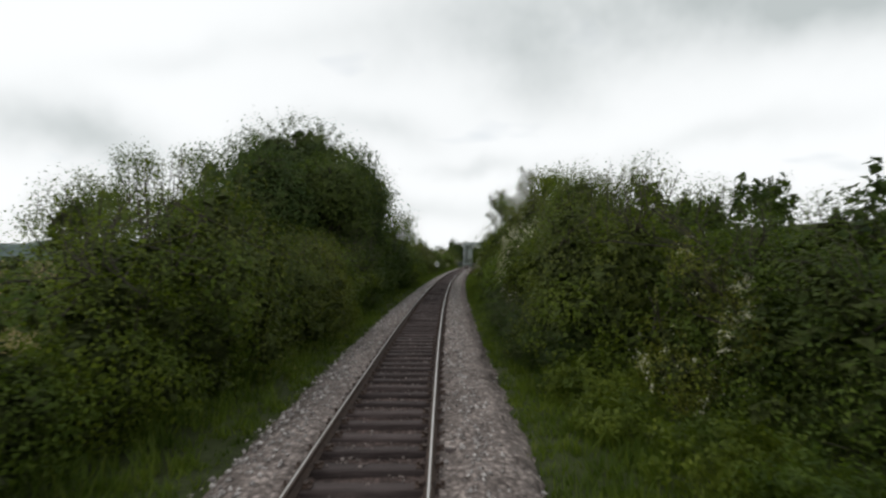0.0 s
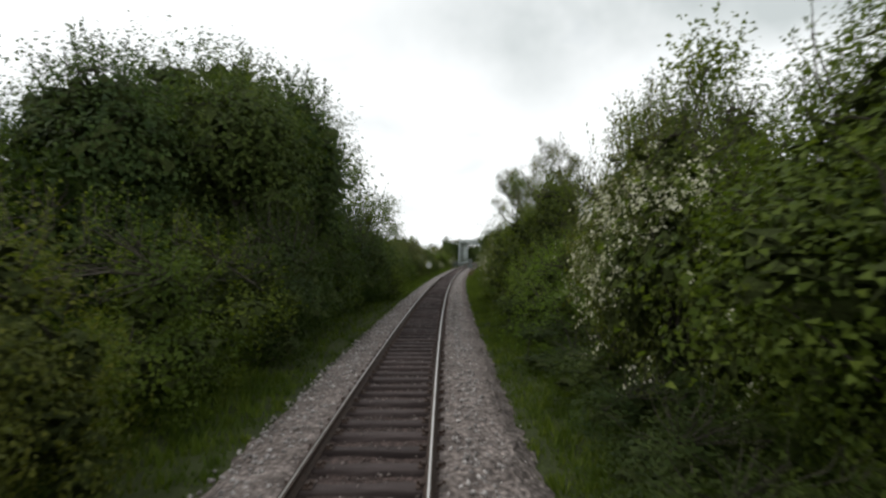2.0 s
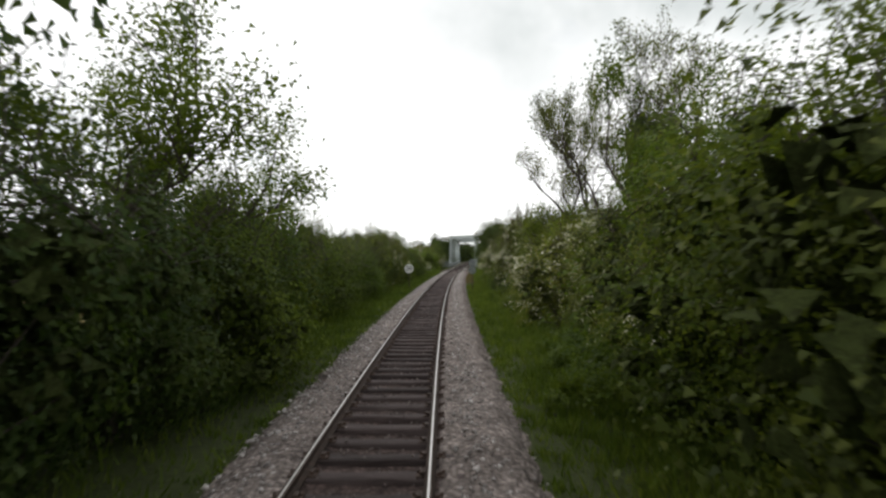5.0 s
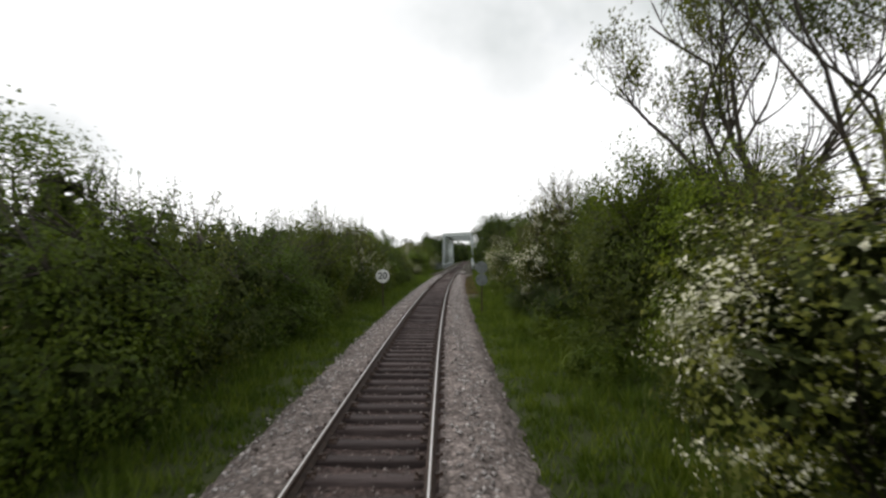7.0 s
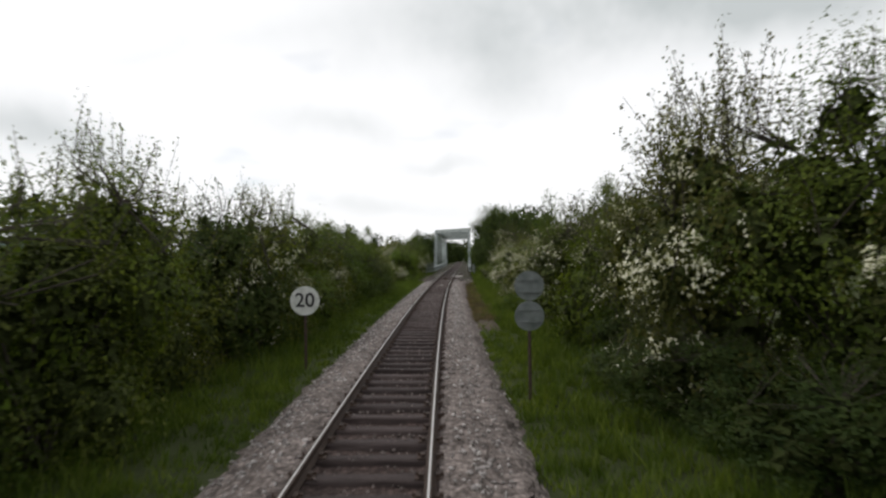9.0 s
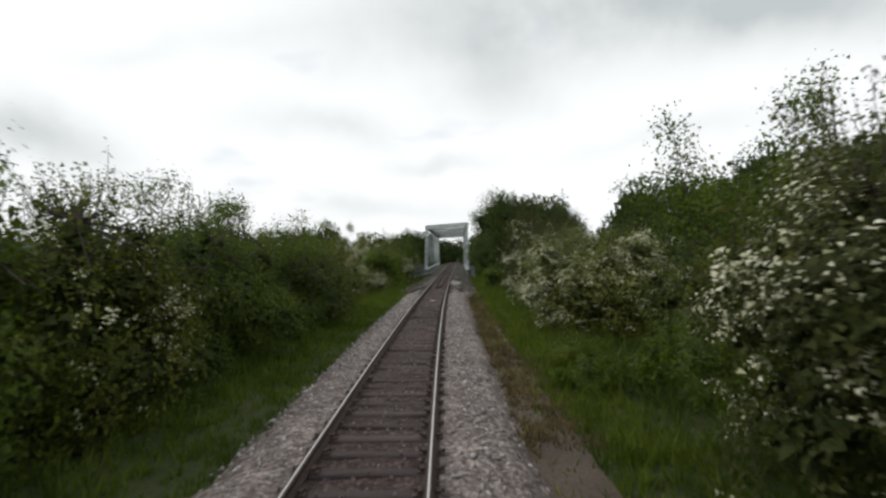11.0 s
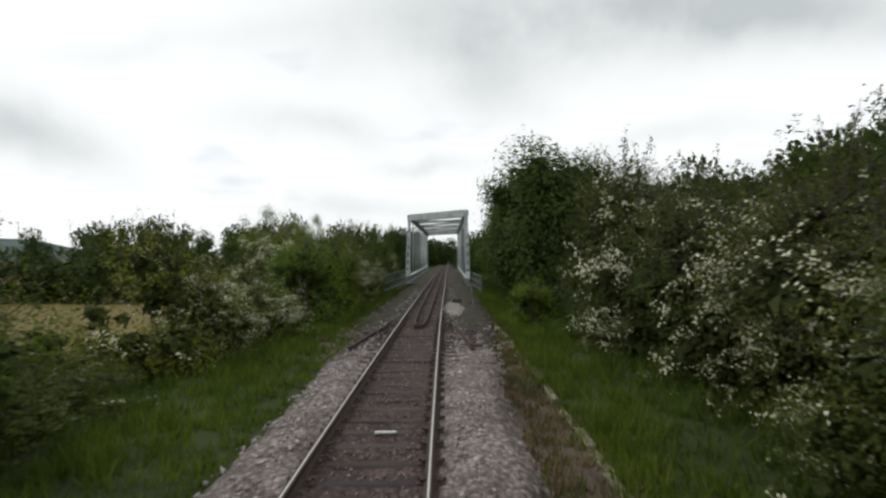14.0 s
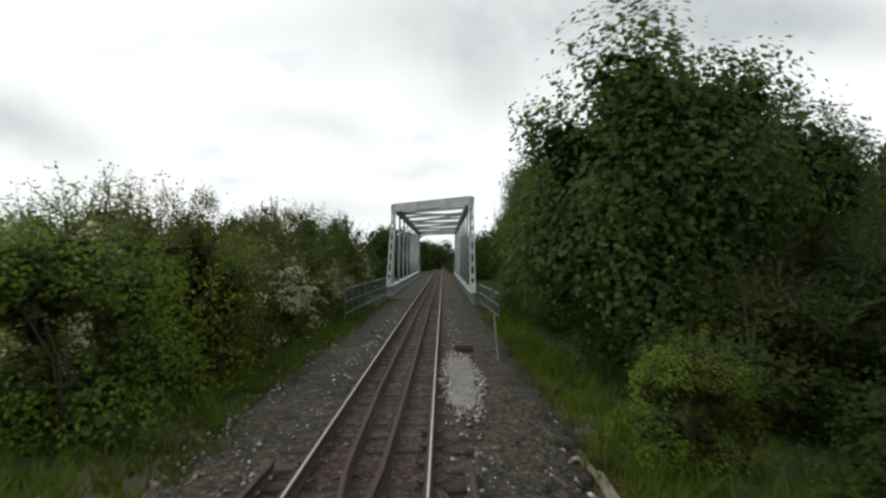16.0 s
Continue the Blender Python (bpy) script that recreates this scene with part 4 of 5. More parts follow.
for k, u in enumerate(nodes):
    l, r = W(BR_L + u, -BR_W - 0.14, BR_H), W(BR_R + u, BR_W - 0.14, BR_H)
    if k in (0, len(nodes) - 1):
        bm = bmesh.new()
        bar(bm, l - Vector((0, 0, 0.05)), r - Vector((0, 0, 0.05)), 0.28, 0.56, 0.01)
        for dz in (-0.34, 0.24):
            bar(bm, l + Vector((0, 0, dz)), r + Vector((0, 0, dz)), 0.34, 0.03)
        part("portal_beam", (bm, PAINT), bridge, "deep portal beam across the bridge end")
    else:
        steel("cross_beam", l, r, 0.22, 0.18)
    if k < len(nodes) - 1:
        l2, r2 = W(BR_L + nodes[k + 1], -BR_W - 0.14, BR_H), W(BR_R + nodes[k + 1], BR_W - 0.14, BR_H)
        ends = (l, r2) if k % 2 else (r, l2)
        steel("lateral_brace", ends[0] - Vector((0, 0, 0.1)), ends[1] - Vector((0, 0, 0.1)), 0.16, 0.16)
bm = bmesh.new()
for side in (-1, 1):
    c = [W(s, side * x, 0) for s, x in ((182, 0.95), (182, 2.62), (250, 2.62), (250, 0.95))]
    lo = [bm.verts.new(p - Vector((0, 0, 0.5))) for p in c]
    hi = [bm.verts.new(p - Vector((0, 0, 0.12))) for p in c]
    bm.faces.new(hi)
    bm.faces.new(lo)
    for k in range(4):
        bm.faces.new((lo[k], lo[(k + 1) % 4], hi[(k + 1) % 4], hi[k]))
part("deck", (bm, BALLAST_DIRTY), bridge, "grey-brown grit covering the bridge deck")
for s in (178.5, 248.5):
    bm = bmesh.new()
    box(bm, (7.4, 6.0, 4.4), on_line(s, 0, -2.86, 38 if s > 0 else 0), 0.05)
    ab = part("abutment", (bm, CONCRETE), None)
    tagged(ab, "concrete bridge abutment at the river bank", "abutment", kind="structure")


def railing(s0, s1, d0, d1, top, n, label):
    """Steel handrail with posts and bars from s0 to s1."""
    root = thing("railing", Matrix(), label, "railing", "bridge approach railings")
    P = lambda f, h: W(s0 + (s1 - s0) * f, d0 + (d1 - d0) * f, h)
    for h in (top, top * 0.45, -0.05):
        bm = bmesh.new()
        bar(bm, P(0, h), P(1, h), 0.05, 0.05)
        part("rail_bar", (bm, GREY_METAL), root)
    for k in range(n + 1):
        bm = bmesh.new()
        bar(bm, P(k / n, -0.5), P(k / n, top + 0.02), 0.055, 0.055)
        part("post", (bm, GREY_METAL), root)
    for k in range(n * 3):
        if k % 3:
            bm = bmesh.new()
            bar(bm, P(k / n / 3, -0.05), P(k / n / 3, top), 0.02, 0.02)
            part("bar", (bm, GREY_METAL), root)
    return root


railing(170.5, 187.0, -3.5, -3.15, 1.1, 8, "pale steel railing along the bridge approach")
railing(170.0, 180.6, 3.4, 3.15, 0.95, 6, "pale steel railing with upright bars by the bridge")

# ---- lineside things ----
def sign_face(root, r, h, m, text=""):
    bm = bmesh.new()
    bmesh.ops.create_cone(bm, cap_ends=True, segments=40, radius1=r, radius2=r, depth=0.02, matrix=pose(0, 0, h, 90, 0, 0))
    disc = part("disc", (bm, m), root)
    return disc


sign = thing("speed_sign", on_line(97, -2.62, float(ground_h(97, -2.62)), 4), "round white railway speed sign reading 20 on a post", "sign")
SIGN_H = 1.75
disc = sign_face(sign, 0.37, SIGN_H, WHITE)
bm = bmesh.new()
bar(bm, (0, 0.05, -0.2), (0, 0.05, SIGN_H + 0.2), 0.07, 0.05, 0.008)
part("post", (bm, RUST), sign)
cu = bpy.data.curves.new("numerals", "FONT")
cu.body, cu.size, cu.align_x, cu.align_y, cu.extrude = "20", 0.5, "CENTER", "CENTER", 0.003
cu.offset = 0.006
num = new("numerals", cu)
dg = bpy.context.evaluated_depsgraph_get()
me = bpy.data.meshes.new_from_object(num.evaluated_get(dg))
bpy.data.objects.remove(num)
me.materials.clear()
me.materials.append(BLACK)
part("numerals", me, disc, "black figures 20", pose(0, -0.016, SIGN_H, 90, 0, 0))

back_sign = thing("speed_sign", on_line(93.3, 2.6, float(ground_h(93.3, 2.6)), 0), "grey backs of two round signs on one post", "sign")
for h in (2.25, 1.66):
    disc = sign_face(back_sign, 0.29, h, GREY_METAL)
    for dz in (-0.12, 0.12):
        bm = bmesh.new()
        box(bm, (0.4, 0.03, 0.035), Matrix.Translation((0, -0.024, h + dz)))
        part("bracket", (bm, GREY_METAL), disc)
bm = bmesh.new()
bar(bm, (0, 0.04, -0.2), (0, 0.04, 2.5), 0.06, 0.05, 0.008)
part("post", (bm, RUST), back_sign)

# leaning marker post, slab and timber block by the track
bm = bmesh.new()
bar(bm, (0, 0, -0.2), (-0.16, 0, 1.45), 0.045, 0.045, 0.006)
ob = part("marker_post", (bm, CONCRETE), None)
ob.matrix_basis = on_line(158.4, 2.4, -0.42)
tagged(ob, "thin pale leaning post beside the track", "post")
bm = bmesh.new()
ring = []
for k in range(22):
    a = 2 * math.pi * k / 22
    w, l = 0.29 * (1 + 0.16 * math.sin(5 * a + 1) + 0.1 * math.sin(11 * a)), 2.7 * (1 + 0.1 * math.sin(3 * a) + 0.06 * math.sin(8 * a))
    ring.append((w * math.copysign(abs(math.cos(a)) ** 0.45, math.cos(a)), l * math.copysign(abs(math.sin(a)) ** 0.45, math.sin(a))))
low = [bm.verts.new((x, y, -0.07)) for x, y in ring]
high = [bm.verts.new((x * 0.93, y * 0.98, 0.035 + 0.02 * math.sin(7 * x + 3 * y))) for x, y in ring]
mid = bm.verts.new((0, 0, 0.05))
for k in range(22):
    bm.faces.new((low[k], low[(k + 1) % 22], high[(k + 1) % 22], high[k]))
    bm.faces.new((high[k], high[(k + 1) % 22], mid))
bm.faces.new(low[::-1])
ob = part("concrete_slab", (bm, SPILL), None)
ob.matrix_basis = on_line(155.8, 1.3, -0.13)
tagged(ob, "pale concrete slab lying beside the rail", "slab")
bm = bmesh.new()
box(bm, (0.5, 0.28, 0.2), Matrix(), 0.015)
ob = part("timber_block", (bm, SLEEPER), None)
ob.matrix_basis = on_line(159.6, 1.5, -0.02, 6)
tagged(ob, "dark weathered timber block beside the rail", "timber")

# concrete cable trough along the verge
trough = thing("cable_trough", Matrix(), "weathered concrete cable trough half sunk in the verge", "cable trough")
bm = bmesh.new()
box(bm, (0.15, 0.96, 0.14), Matrix.Translation((0, 0, 0)), 0.012)
slab_mesh = bpy.data.meshes.new("trough_lid")
bm.to_mesh(slab_mesh)
bm.free()
slab_mesh.materials.append(MOSSY)
tr = random.Random(9)
for k in range(35):
    s = 117 + k
    d = float(np.interp(s, (117, 130, 140, 146, 151), (2.86, 3.0, 3.15, 3.1, 2.95))) + 0.03 * math.sin(s * 0.9)
    part("trough_lid", slab_mesh, trough, m=on_line(s, d, float(ground_h(s, d)) + (tr.uniform(-0.09, -0.03) if s < 133 else tr.uniform(-0.03, 0.04)), tr.uniform(-2, 2)))

# ---- grass and undergrowth ----
def grass(name, rng, n, s, d, tall, mat, label, lift=0.0):
    x, y = plan(s, d)
    z = ground_h(s, d) - 0.02 + lift
    c = np.stack((x, y, z), axis=1)
    a = rng.uniform(0, 6.28, n)
    w = np.stack((np.cos(a), np.sin(a), np.zeros(n)), axis=1) * rng.uniform(0.009, 0.026, n)[:, None]
    lean = rng.normal(size=(n, 3)) * 0.35
    lean[:, 2] = 1
    tip = c + lean * tall[:, None]
    v = np.stack((c - w, c + w, tip), axis=1).reshape(-1, 3)
    return tagged(new(name, mesh_from(name, v, np.arange(3 * n).reshape(-1, 3), [mat])), label, "grass", kind="stuff")


def tuft_field(rng, n, s0, s1, d0, d1):
    """Grass grows in tufts."""
    k = n // 14
    ts, td, th = rng.uniform(s0, s1, k), rng.uniform(d0, d1, k), rng.uniform(0.5, 1.4, k)
    i = rng.integers(0, k, n)
    return ts[i] + rng.normal(size=n) * 0.11, td[i] + rng.normal(size=n) * 0.1, th[i]


gr = np.random.default_rng(8)
for name, n, s0, s1, d0, d1, tall in (("verge_grass", 100000, 4, 178, -4.9, -2.02, 0.2), ("verge_grass", 100000, 4, 178, 2.15, 4.6, 0.2), ("verge_grass", 55000, 4, 178, 4.6, 7.4, 0.26)):
    s_, d_, k_ = tuft_field(gr, n, s0, s1, d0, d1)
    bare = (s_ > 104) & (s_ < 153) & (d_ > 1.9) & (d_ < 3.0) & (gr.random(n) < 0.85)
    bare |= (s_ > 147) & (s_ < 187) & (np.abs(d_) < np.where(d_ > 0, 2.15, 2.5) + 0.3 * np.sin(s_ * 0.9)) & (gr.random(n) < np.where(s_ > 160, 0.55, 0.86))
    bare |= (s_ > 33) & (s_ < 62) & (d_ < -2.25) & (gr.random(n) < 0.75)
    bare |= (s_ > 150) & (s_ < 170) & (d_ > 4.5) & (gr.random(n) < 0.85)
    s_, d_, k_ = s_[~bare], d_[~bare], k_[~bare]
    n = len(s_)
    near = np.interp(np.minimum(np.abs(d_ - 2.1), np.abs(d_ + 2.02)), (0, 0.5, 1.5), (0.45, 0.9, 1.5))
    grass(name, gr, n, s_, d_, tall * k_ * near * gr.uniform(0.5, 1.4, n), GRASS, "rough green grass on the railway verge")
n = 20000
s_, d_, k_ = tuft_field(gr, n, 60, 180, 6.5, 13)
grass("verge_grass", gr, n, s_, d_, 0.4 * k_, GRASS, "tall rough grass behind the lineside bushes")
n = 40000
s_, d_, k_ = tuft_field(gr, n, 122, 172, -14, -4.9)
grass("verge_grass", gr, n, s_, d_, 0.3 * k_, GRASS, "tall rough grass on the falling bank")
n = 16000
s_, d_, k_ = tuft_field(gr, n, 150, 186, -3.0, 3.0)
out_ = (np.abs(d_) > 1.05) & (gr.random(n) < np.where(d_ < 0, np.clip((-d_ - 0.9) * 0.6, 0, 1), 0.3))
s_, d_, k_ = s_[out_], d_[out_], k_[out_]
x_ = 0.3 - 0.1 * np.abs(d_)
grass("trackside_weeds", gr, len(s_), s_, d_, 0.16 * k_, GRASS, "sparse low weeds growing in the dirty ballast", lift=x_)
n = 16000
s_, d_, k_ = tuft_field(gr, n, 108, 152, 1.95, 3.3)
grass("dry_grass", gr, n, s_, d_, 0.14 * k_, DRY, "short dry brown grass along the ballast edge")

# ---- hedges ----
rnd = random.Random(17)


def hedge(side, s0, s1, d_front, heights, kinds, step=2.25, group="lineside hedge shrubs", wide=1.0):
    """A row of shrubs; heights: pairs of s and height."""
    hs, hh = [x[0] for x in heights], [x[1] for x in heights]
    s = s0
    while s < s1:
        H = float(np.interp(s, hs, hh)) * rnd.uniform(0.8, 1.08)
        sx = rnd.uniform(0.85, 1.2) * wide
        d = side * (d_front + 1.55 * sx + rnd.uniform(-0.25, 0.8))
        kind = rnd.choice(kinds)
        if H > 4.9 and kind != "fresh":
            put("tall_b" if kind in ("shrub_c", "hawthorn_b") else "tall_a", s, d, 0.95 * sx, (H + 0.55) / 6.25, rnd=rnd, group=group)
        else:
            put(kind, s, d, sx, (H + 0.55) / 4.25, rnd=rnd, group=group)
        s += step * sx * rnd.uniform(0.8, 1.2)


GREEN = ("shrub_a", "shrub_b", "shrub_c", "shrub_d", "shrub_a")
# left side
hedge(-1, -5, 35, 3.0, ((-5, 2.2), (2, 2.2), (9, 2.9), (13, 4.6), (16.5, 4.7), (19.5, 3.1), (24, 3.1), (30, 3.2), (40, 3.6)), GREEN)
hedge(-1, 36, 62, 2.5, ((36, 3.8), (40, 4.2), (52, 4.5), (62, 4.2)), ("shrub_d", "shrub_d", "shrub_d", "shrub_a"))
hedge(-1, 62, 133, 3.5, ((62, 4.5), (70, 4.1), (78, 4.1), (82, 3.5), (88, 4.0), (92, 4.35), (96, 5.0), (101, 5.3), (105, 4.8), (110, 4.2), (116, 3.7), (124, 3.2), (133, 3.4)), ("shrub_d", "shrub_b", "shrub_d", "shrub_a", "shrub_c", "hawthorn_b"))
hedge(-1, 134, 139, 5.2, ((134, 1.4), (139, 0.7)), ("shrub_c", "shrub_c", "hawthorn_b"))
hedge(-1, 155.5, 184, 3.7, ((146, 3.2), (148, 3.3), (160, 3.7), (170, 4.8), (184, 4.8)), ("hawthorn_b", "shrub_a", "hawthorn_a", "shrub_c", "shrub_a"))
put("hawthorn_c", 147.3, -5.4, 0.75, 0.5)
put("hawthorn_c", 168.5, -5.0, 0.8, 0.74)
put("hawthorn_e", 172.5, -5.4, 0.8, 0.8)
put("hawthorn_c", 176.5, -5.6, 0.85, 0.85)
put("shrub_c", 133.8, -8.8, 1.2, 1.15)
put("hawthorn_e", 142.0, -6.7, 1.1, 0.92)
put("hawthorn_c", 143.6, -6.0, 0.8, 0.6)
put("hawthorn_c", 145.0, -6.5, 0.7, 0.55)
put("shrub_a", 137.2, -8.8, 1.2, 0.78)
put("shrub_a", 140.0, -10.2, 1.2, 0.72)
put("hawthorn_c", 154.2, -7.2, 1.0, 0.98)
put("hawthorn_c", 153.6, -8.8, 0.8, 0.55)
put("hawthorn_c", 157.0, -6.8, 1.1, 1.16)
put("fresh", 156.0, -4.7, 0.9, 0.9)
put("fresh", 151.8, -4.9, 0.9, 0.94)
put("hawthorn_c", 163.0, -4.8, 0.85, 0.78)
put("big_tree", 50, -11.4, 1.3, 1.08)
put("sycamore", 43, -15.5, 1.3, 0.88)
put("sycamore", 36.5, -9.4, 1.0, 1.0)
put("sycamore", 39, -6.4, 0.95, 1.0)
put("sycamore", 43.5, -5.6, 0.95, 1.1)
put("sycamore", 48, -6.6, 0.95, 1.1)
put("sycamore", 53.5, -8.6, 0.9, 0.95)
put("airy_tree", 58.5, -5.8, 1.25, 1.1)
put("airy_tree", 61, -6.6, 1.1, 0.9)
put("airy_tree", 66.5, -5.8, 0.7, 0.74)
put("airy_tree", 73.5, -7.8, 1.1, 0.66)
put("tall_a", 66.5, -7.2, 1.0, 0.95)
put("tall_a", 73.5, -5.8, 0.9, 0.78)
put("airy_tree", 35, -13.5, 1.2, 1.12)
put("airy_tree", 31.5, -15.5, 1.1, 1.0)
put("tall_a", 14.5, -7.4, 0.9, 0.76)
put("airy_tree", 117.5, -7.4, 0.8, 0.66)
put("airy_tree", 121.5, -7.6, 0.8, 0.62)
put("airy_tree", 124.4, -7.2, 0.85, 0.62)
for s in (90, 94, 98, 102, 106, 110, 114):
    put("back", s, -8.4, 0.95, 0.84)
for s in (29, 33, 37, 41):
    put("back", s, -9.2, 0.95, 1.05)
# right side
hedge(1, 14, 19.5, 3.4, ((14, 4.0), (18, 4.5), (20, 4.4)), GREEN, wide=1.15)
hedge(1, 20.5, 25.5, 4.1, ((20, 4.6), (23, 5.6), (28, 5.9)), GREEN, wide=1.1)
put("tall_a", 21.5, 7.6, 1.1, 0.98)
put("tall_b", 25.5, 7.8, 1.1, 1.06)
put("tall_a", 24.0, 6.1, 1.0, 1.0)
hedge(1, 28, 36, 5.4, ((29, 6.4), (36, 7.0)), GREEN, wide=1.15)
hedge(1, 36, 45, 6.6, ((36, 7.2), (45, 7.4)), ("shrub_d", "shrub_a", "shrub_c"), wide=1.1)
hedge(1, 46, 55, 3.4, ((45, 6.8), (55, 5.4)), GREEN, wide=1.15)
hedge(1, 29, 45, 2.9, ((29, 1.2), (45, 1.4)), ("bramble", "shrub_d", "shrub_d"), wide=0.8)
hedge(1, 55, 66, 5.2, ((55, 4.8), (66, 4.4)), ("hawthorn_e", "hawthorn_e", "shrub_c", "hawthorn_e"))
hedge(1, -5, 16, 5.6, ((-5, 2.9), (4, 2.9), (10, 3.0), (16, 3.4)), ("shrub_a", "shrub_c", "shrub_d"))
put("hawthorn_e", 11.6, 5.6, 0.6, 0.72)
put("hawthorn_a", 27.4, 4.8, 0.85, 1.3)
put("hawthorn_a", 29.8, 5.0, 0.85, 1.4)
put("hawthorn_a", 41.5, 7.0, 1.0, 1.25)
for s, d in ((12, 10.5), (17, 9.5), (22, 10), (27, 9.5), (64, 9.5), (68, 10.5), (82, 10), (88, 9.5), (112, 10.5), (117, 11)):
    put("back", s, d, 0.95, 0.95)
for s, d, k in ((8, 4.4, 0.8), (10, 3.9, 0.7), (12.5, 3.8, 0.9), (6, 4.6, 0.8), (56, 3.6, 0.7), (59, 4.2, 0.8), (62, 4.6, 0.8), (77, 4.6, 0.8), (81, 4.8, 0.9), (84, 4.2, 0.8), (112, 4.0, 0.7), (115, 4.4, 0.7), (147, 5.4, 0.6), (149, 5.6, 0.6)):
    put("bramble", s, d, k, k)
# Low dark shrubs added in front to make the hedge foot look shaded.
for s, d in ((14.4, 3.9), (16.2, 3.6), (18.2, 3.5), (20.2, 3.5), (22.3, 3.6), (24.4, 3.8), (26.4, 4.0)):
    put("shrub_d", s, d, 0.64, 0.34)
put("hawthorn_c", 119.8, 6.7, 1.05, 0.84)
put("hawthorn_c", 125.5, 6.4, 1.25, 0.92)
put("hawthorn_c", 122.6, 5.3, 0.95, 0.8)
put("hawthorn_a", 123.5, 8.2, 1.1, 0.88)
put("hawthorn_b", 131.5, 6.2, 0.9, 0.78)
for s, d in ((111, 6), (114, 6.8), (117, 8.5)):
    put("bramble", s, d, 1.15, 1.2)
put("ivy_tree", 73.2, 9.8, 0.62, 1.25)
for s, d in ((72.5, 13), (70, 11.6), (76, 12.5)):
    put("back", s, d, 0.95, 1.0)
for s, k in ((34, 0.62), (36.5, 0.78), (39, 0.85), (42, 0.8)):
    put("fresh", s, 4.8 + 0.2 * math.sin(s), 0.9, k)
put("tall_a", 12.5, 8.6, 0.9, 0.66)
put("tall_a", 16.5, 8.0, 1.0, 0.78)
put("airy_tree", 40, 8.6, 0.9, 0.98)
put("tall_b", 45.5, 7.4, 1.15, 1.12)
put("tall_b", 48, 7.4, 1.15, 1.02)
put("airy_tree", 50, 6.6, 0.8, 0.8)
put("airy_tree", 28.5, 6.4, 0.9, 0.8)
put("airy_tree", 63, 6.7, 0.8, 1.05)
for s in (75, 79, 83):
    put("back", s, -8.6, 0.95, 0.85)
put("tall_b", 76, 9.2, 1.15, 1.0)
put("tall_b", 79.5, 9.0, 1.15, 1.02)
put("bare_tree", 78.5, 8.2, 0.95, 1.32, 200)
put("bare_tree", 74.5, 9.8, 1.0, 1.35, 60)
put("bare_tree", 71.0, 11.4, 1.0, 1.3, 310)
put("hawthorn_c", 69.2, 5.6, 1.08, 1.0)
put("hawthorn_c", 67.8, 6.3, 0.75, 0.6)
put("hawthorn_a", 72.2, 5.9, 0.85, 0.8)
put("hawthorn_b", 73.2, 6.6, 1.0, 1.05)
hedge(1, 77, 84, 5.5, ((76, 4.6), (80, 5.8), (84, 4.6)), ("shrub_a", "fresh", "shrub_c"))
put("airy_tree", 80.5, 7.6, 0.8, 0.9)
hedge(1, 86, 91, 6.2, ((85, 4.6), (91, 5.4)), ("shrub_d", "shrub_c", "hawthorn_d"))
put("hawthorn_d", 92.6, 6.4, 1.15, 1.43)
put("hawthorn_d", 95.6, 7.0, 1.1, 1.45)
for s, d in ((88.8, 5.7), (91.2, 5.2), (93.4, 5.2), (95.8, 5.4)):
    put("shrub_d", s, d, 0.7, 0.42)
hedge(1, 97, 109, 4.4, ((90, 5.4), (95, 5.0), (100, 4.4), (110, 4.8)), ("shrub_a", "shrub_c", "hawthorn_d", "hawthorn_d"))
put("airy_tree", 112.5, 8.3, 0.8, 0.8)
hedge(1, 112, 117, 6.9, ((112, 3.2), (120, 2.6)), ("shrub_c", "shrub_d"))
hedge(1, 130, 141, 5.4, ((121, 2.9), (126, 3.2), (130, 3.4), (136, 4.3), (141, 4.3)), ("hawthorn_a", "hawthorn_d", "hawthorn_d", "shrub_d"))
hedge(1, 140, 152, 7.0, ((140, 4.0), (152, 4.0)), ("shrub_d", "shrub_a"))
hedge(1, 153.5, 164, 5.3, ((152, 2.6), (164, 3.0)), ("shrub_d",))
hedge(1, 150, 160, 8.5, ((150, 4.0), (160, 4.0)), ("shrub_d",))
put("near_sycamore", 158, 6.0, 0.97, 0.91, 140)
put("sycamore", 161, 11.0, 0.9, 0.85)
put("sycamore", 168, 6.4, 0.85, 0.85)
put("sycamore", 186, 7.8, 0.95, 1.15)
put("tall_a", 178, 5.6, 0.9, 1.25)
put("tall_a", 173.5, 6.2, 0.9, 1.2)
put("fresh", 151.0, 4.5, 0.52, 0.47)
put("shrub_d", 148.6, 7.0, 0.9, 0.7)
put("hawthorn_c", 134.4, 7.1, 0.8, 0.8)
put("hawthorn_d", 144.5, 6.7, 1.1, 1.36)
put("hawthorn_c", 144.2, 5.9, 0.55, 0.42)
hedge(1, 164, 181, 4.6, ((160, 3.0), (181, 3.5)), ("shrub_d", "shrub_a"))

# ---- trees behind and beyond ----
far = random.Random(23)


def wood(n, s0, s1, d0, d1, kind, w0, w1, h0, h1, group):
    for _ in range(n):
        s = far.uniform(s0, s1)
        s = s + 34 if 198 < s < 230 else s          # keep off the river
        put(kind, s, far.uniform(d0, d1), far.uniform(w0, w1), far.uniform(h0, h1), rnd=far, group=group)


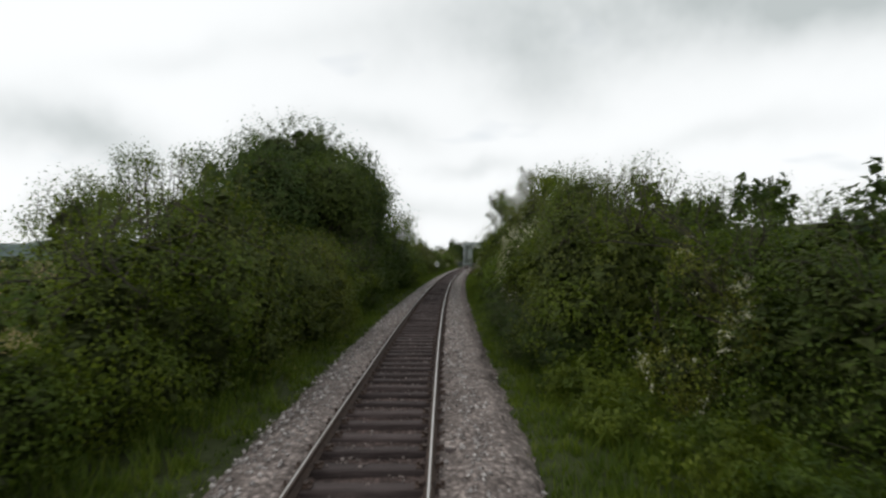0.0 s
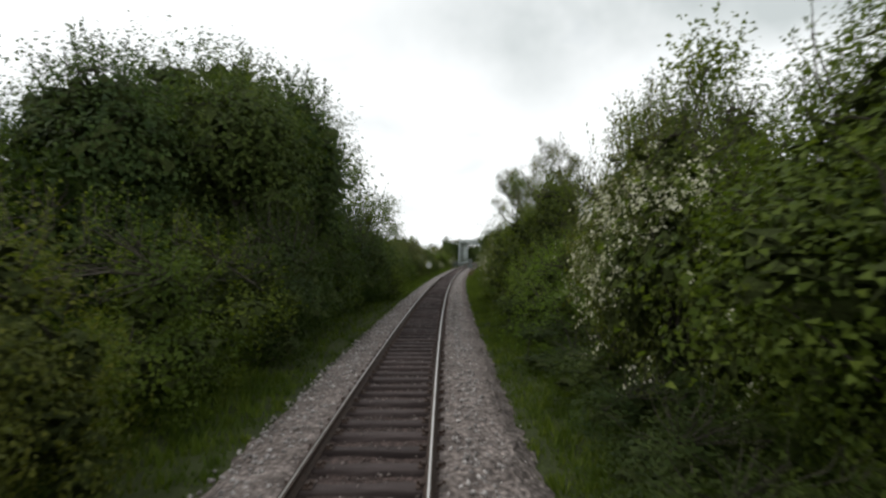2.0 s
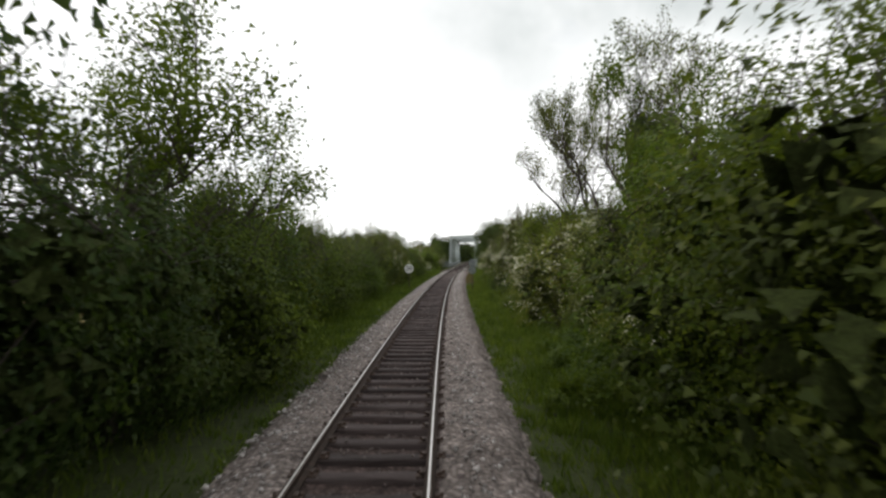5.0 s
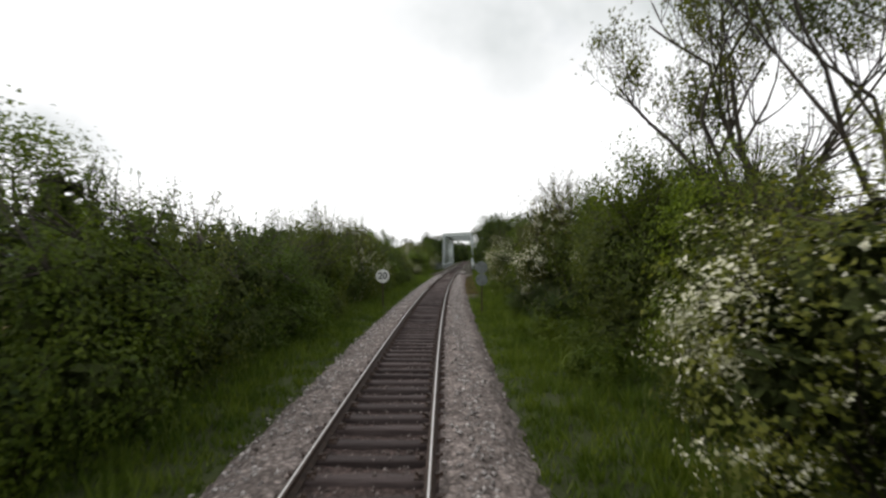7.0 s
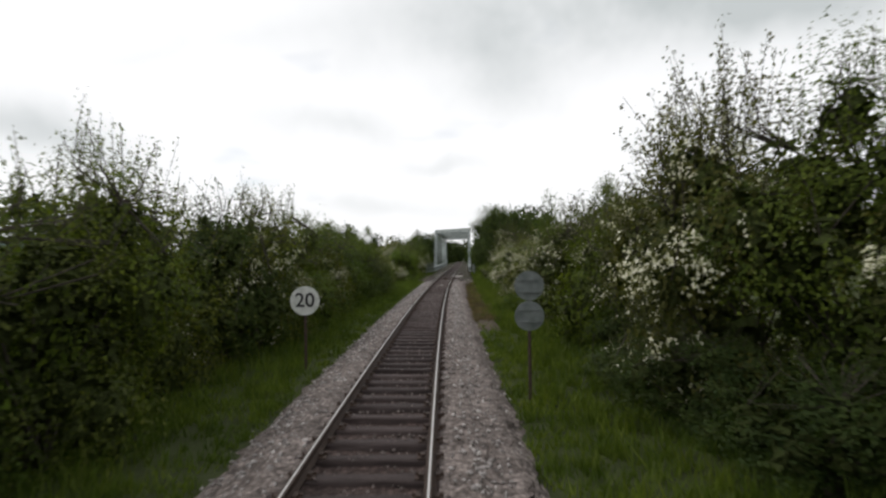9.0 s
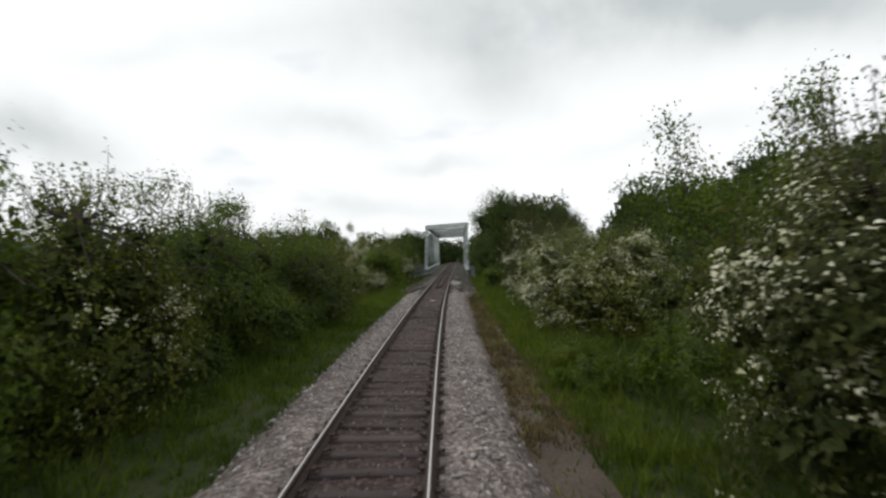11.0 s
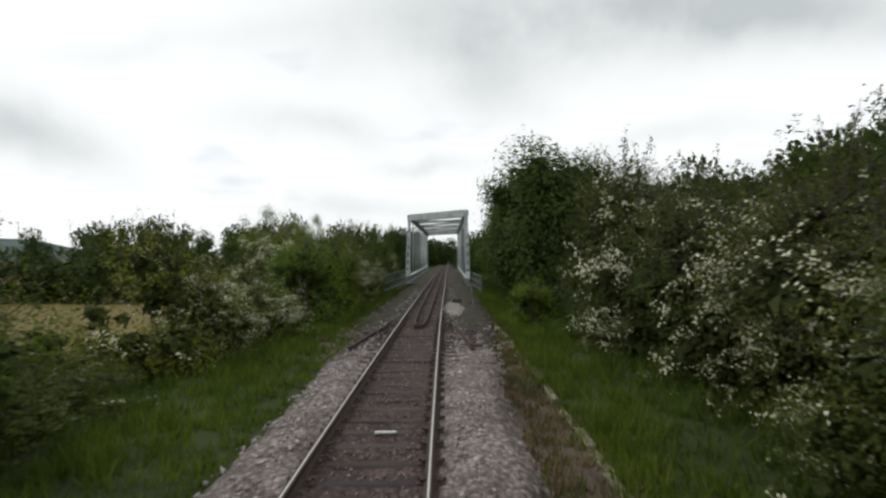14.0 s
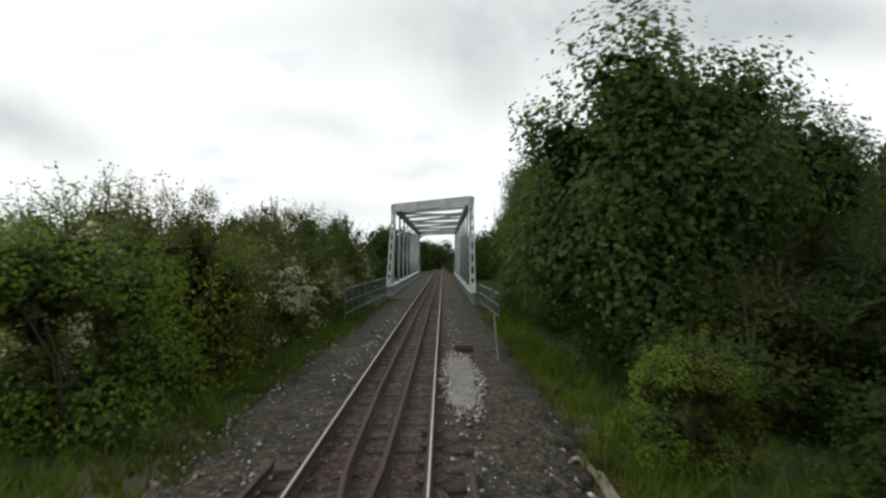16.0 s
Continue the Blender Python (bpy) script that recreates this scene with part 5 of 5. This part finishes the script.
wood(26, 135, 330, 24, 85, "far_tree", 0.85, 1.3, 1.0, 1.45, "trees on the wooded rise")
wood(8, 128, 150, 10, 20, "back", 0.9, 1.3, 0.8, 1.0, "shrubs behind the hedge")
wood(8, 150, 185, 9, 20, "back", 0.9, 1.3, 0.9, 1.4, "shrubs behind the hedge")
wood(22, 205, 330, -90, -14, "far_tree", 0.7, 1.1, 0.95, 1.35, "trees beyond the field")
put("airy_tree", 234, -23, 1.2, 1.35)
put("airy_tree", 195, -20, 1.0, 1.15)
for k in range(15):
    put("back", 190 - 0.25 * k + far.uniform(-1, 1), -11 - 4.6 * k, 1.5, far.uniform(0.8, 1.15), rnd=far, group="hedge across the field")
wood(5, 186, 250, -14, -8, "far_tree", 0.6, 0.8, 0.7, 1.0, "trees by the bridge")
wood(6, 186, 250, 8, 16, "far_tree", 0.6, 0.9, 0.9, 1.2, "trees by the bridge")
wood(5, 248, 320, -13, -5.5, "far_tree", 0.7, 0.9, 0.8, 1.1, "trees beyond the bridge")
wood(5, 248, 320, 5.5, 13, "far_tree", 0.7, 0.9, 0.8, 1.1, "trees beyond the bridge")
wood(5, 310, 322, -6, 8, "far_tree", 0.7, 0.9, 0.6, 0.75, "trees beyond the bridge")
wood(7, 246, 310, -8, -4, "back", 0.8, 1.2, 0.6, 0.9, "shrubs beyond the bridge")
wood(7, 246, 310, 4, 8, "back", 0.8, 1.2, 0.6, 0.9, "shrubs beyond the bridge")
wood(6, 188, 246, -9, -5, "back", 0.8, 1.1, 0.9, 1.2, "shrubs by the bridge")
wood(6, 188, 246, 5, 9, "back", 0.8, 1.1, 0.9, 1.2, "shrubs by the bridge")
for s, d, k in ((326, -1.6, 0.78), (332, 1.6, 0.92), (338, -3.4, 0.9), (300, 6.2, 0.68), (322, 5.0, 0.66), (330, 3.6, 0.62), (322, -3.8, 0.66)):
    put("far_tree", s, d, 0.72, k, group="trees beyond the bridge")
for s, d in ((150, 28), (154, 33), (147, 32), (160, 38)):
    put("far_tree", s, d, 1.0, 1.0, group="trees on the wooded rise")
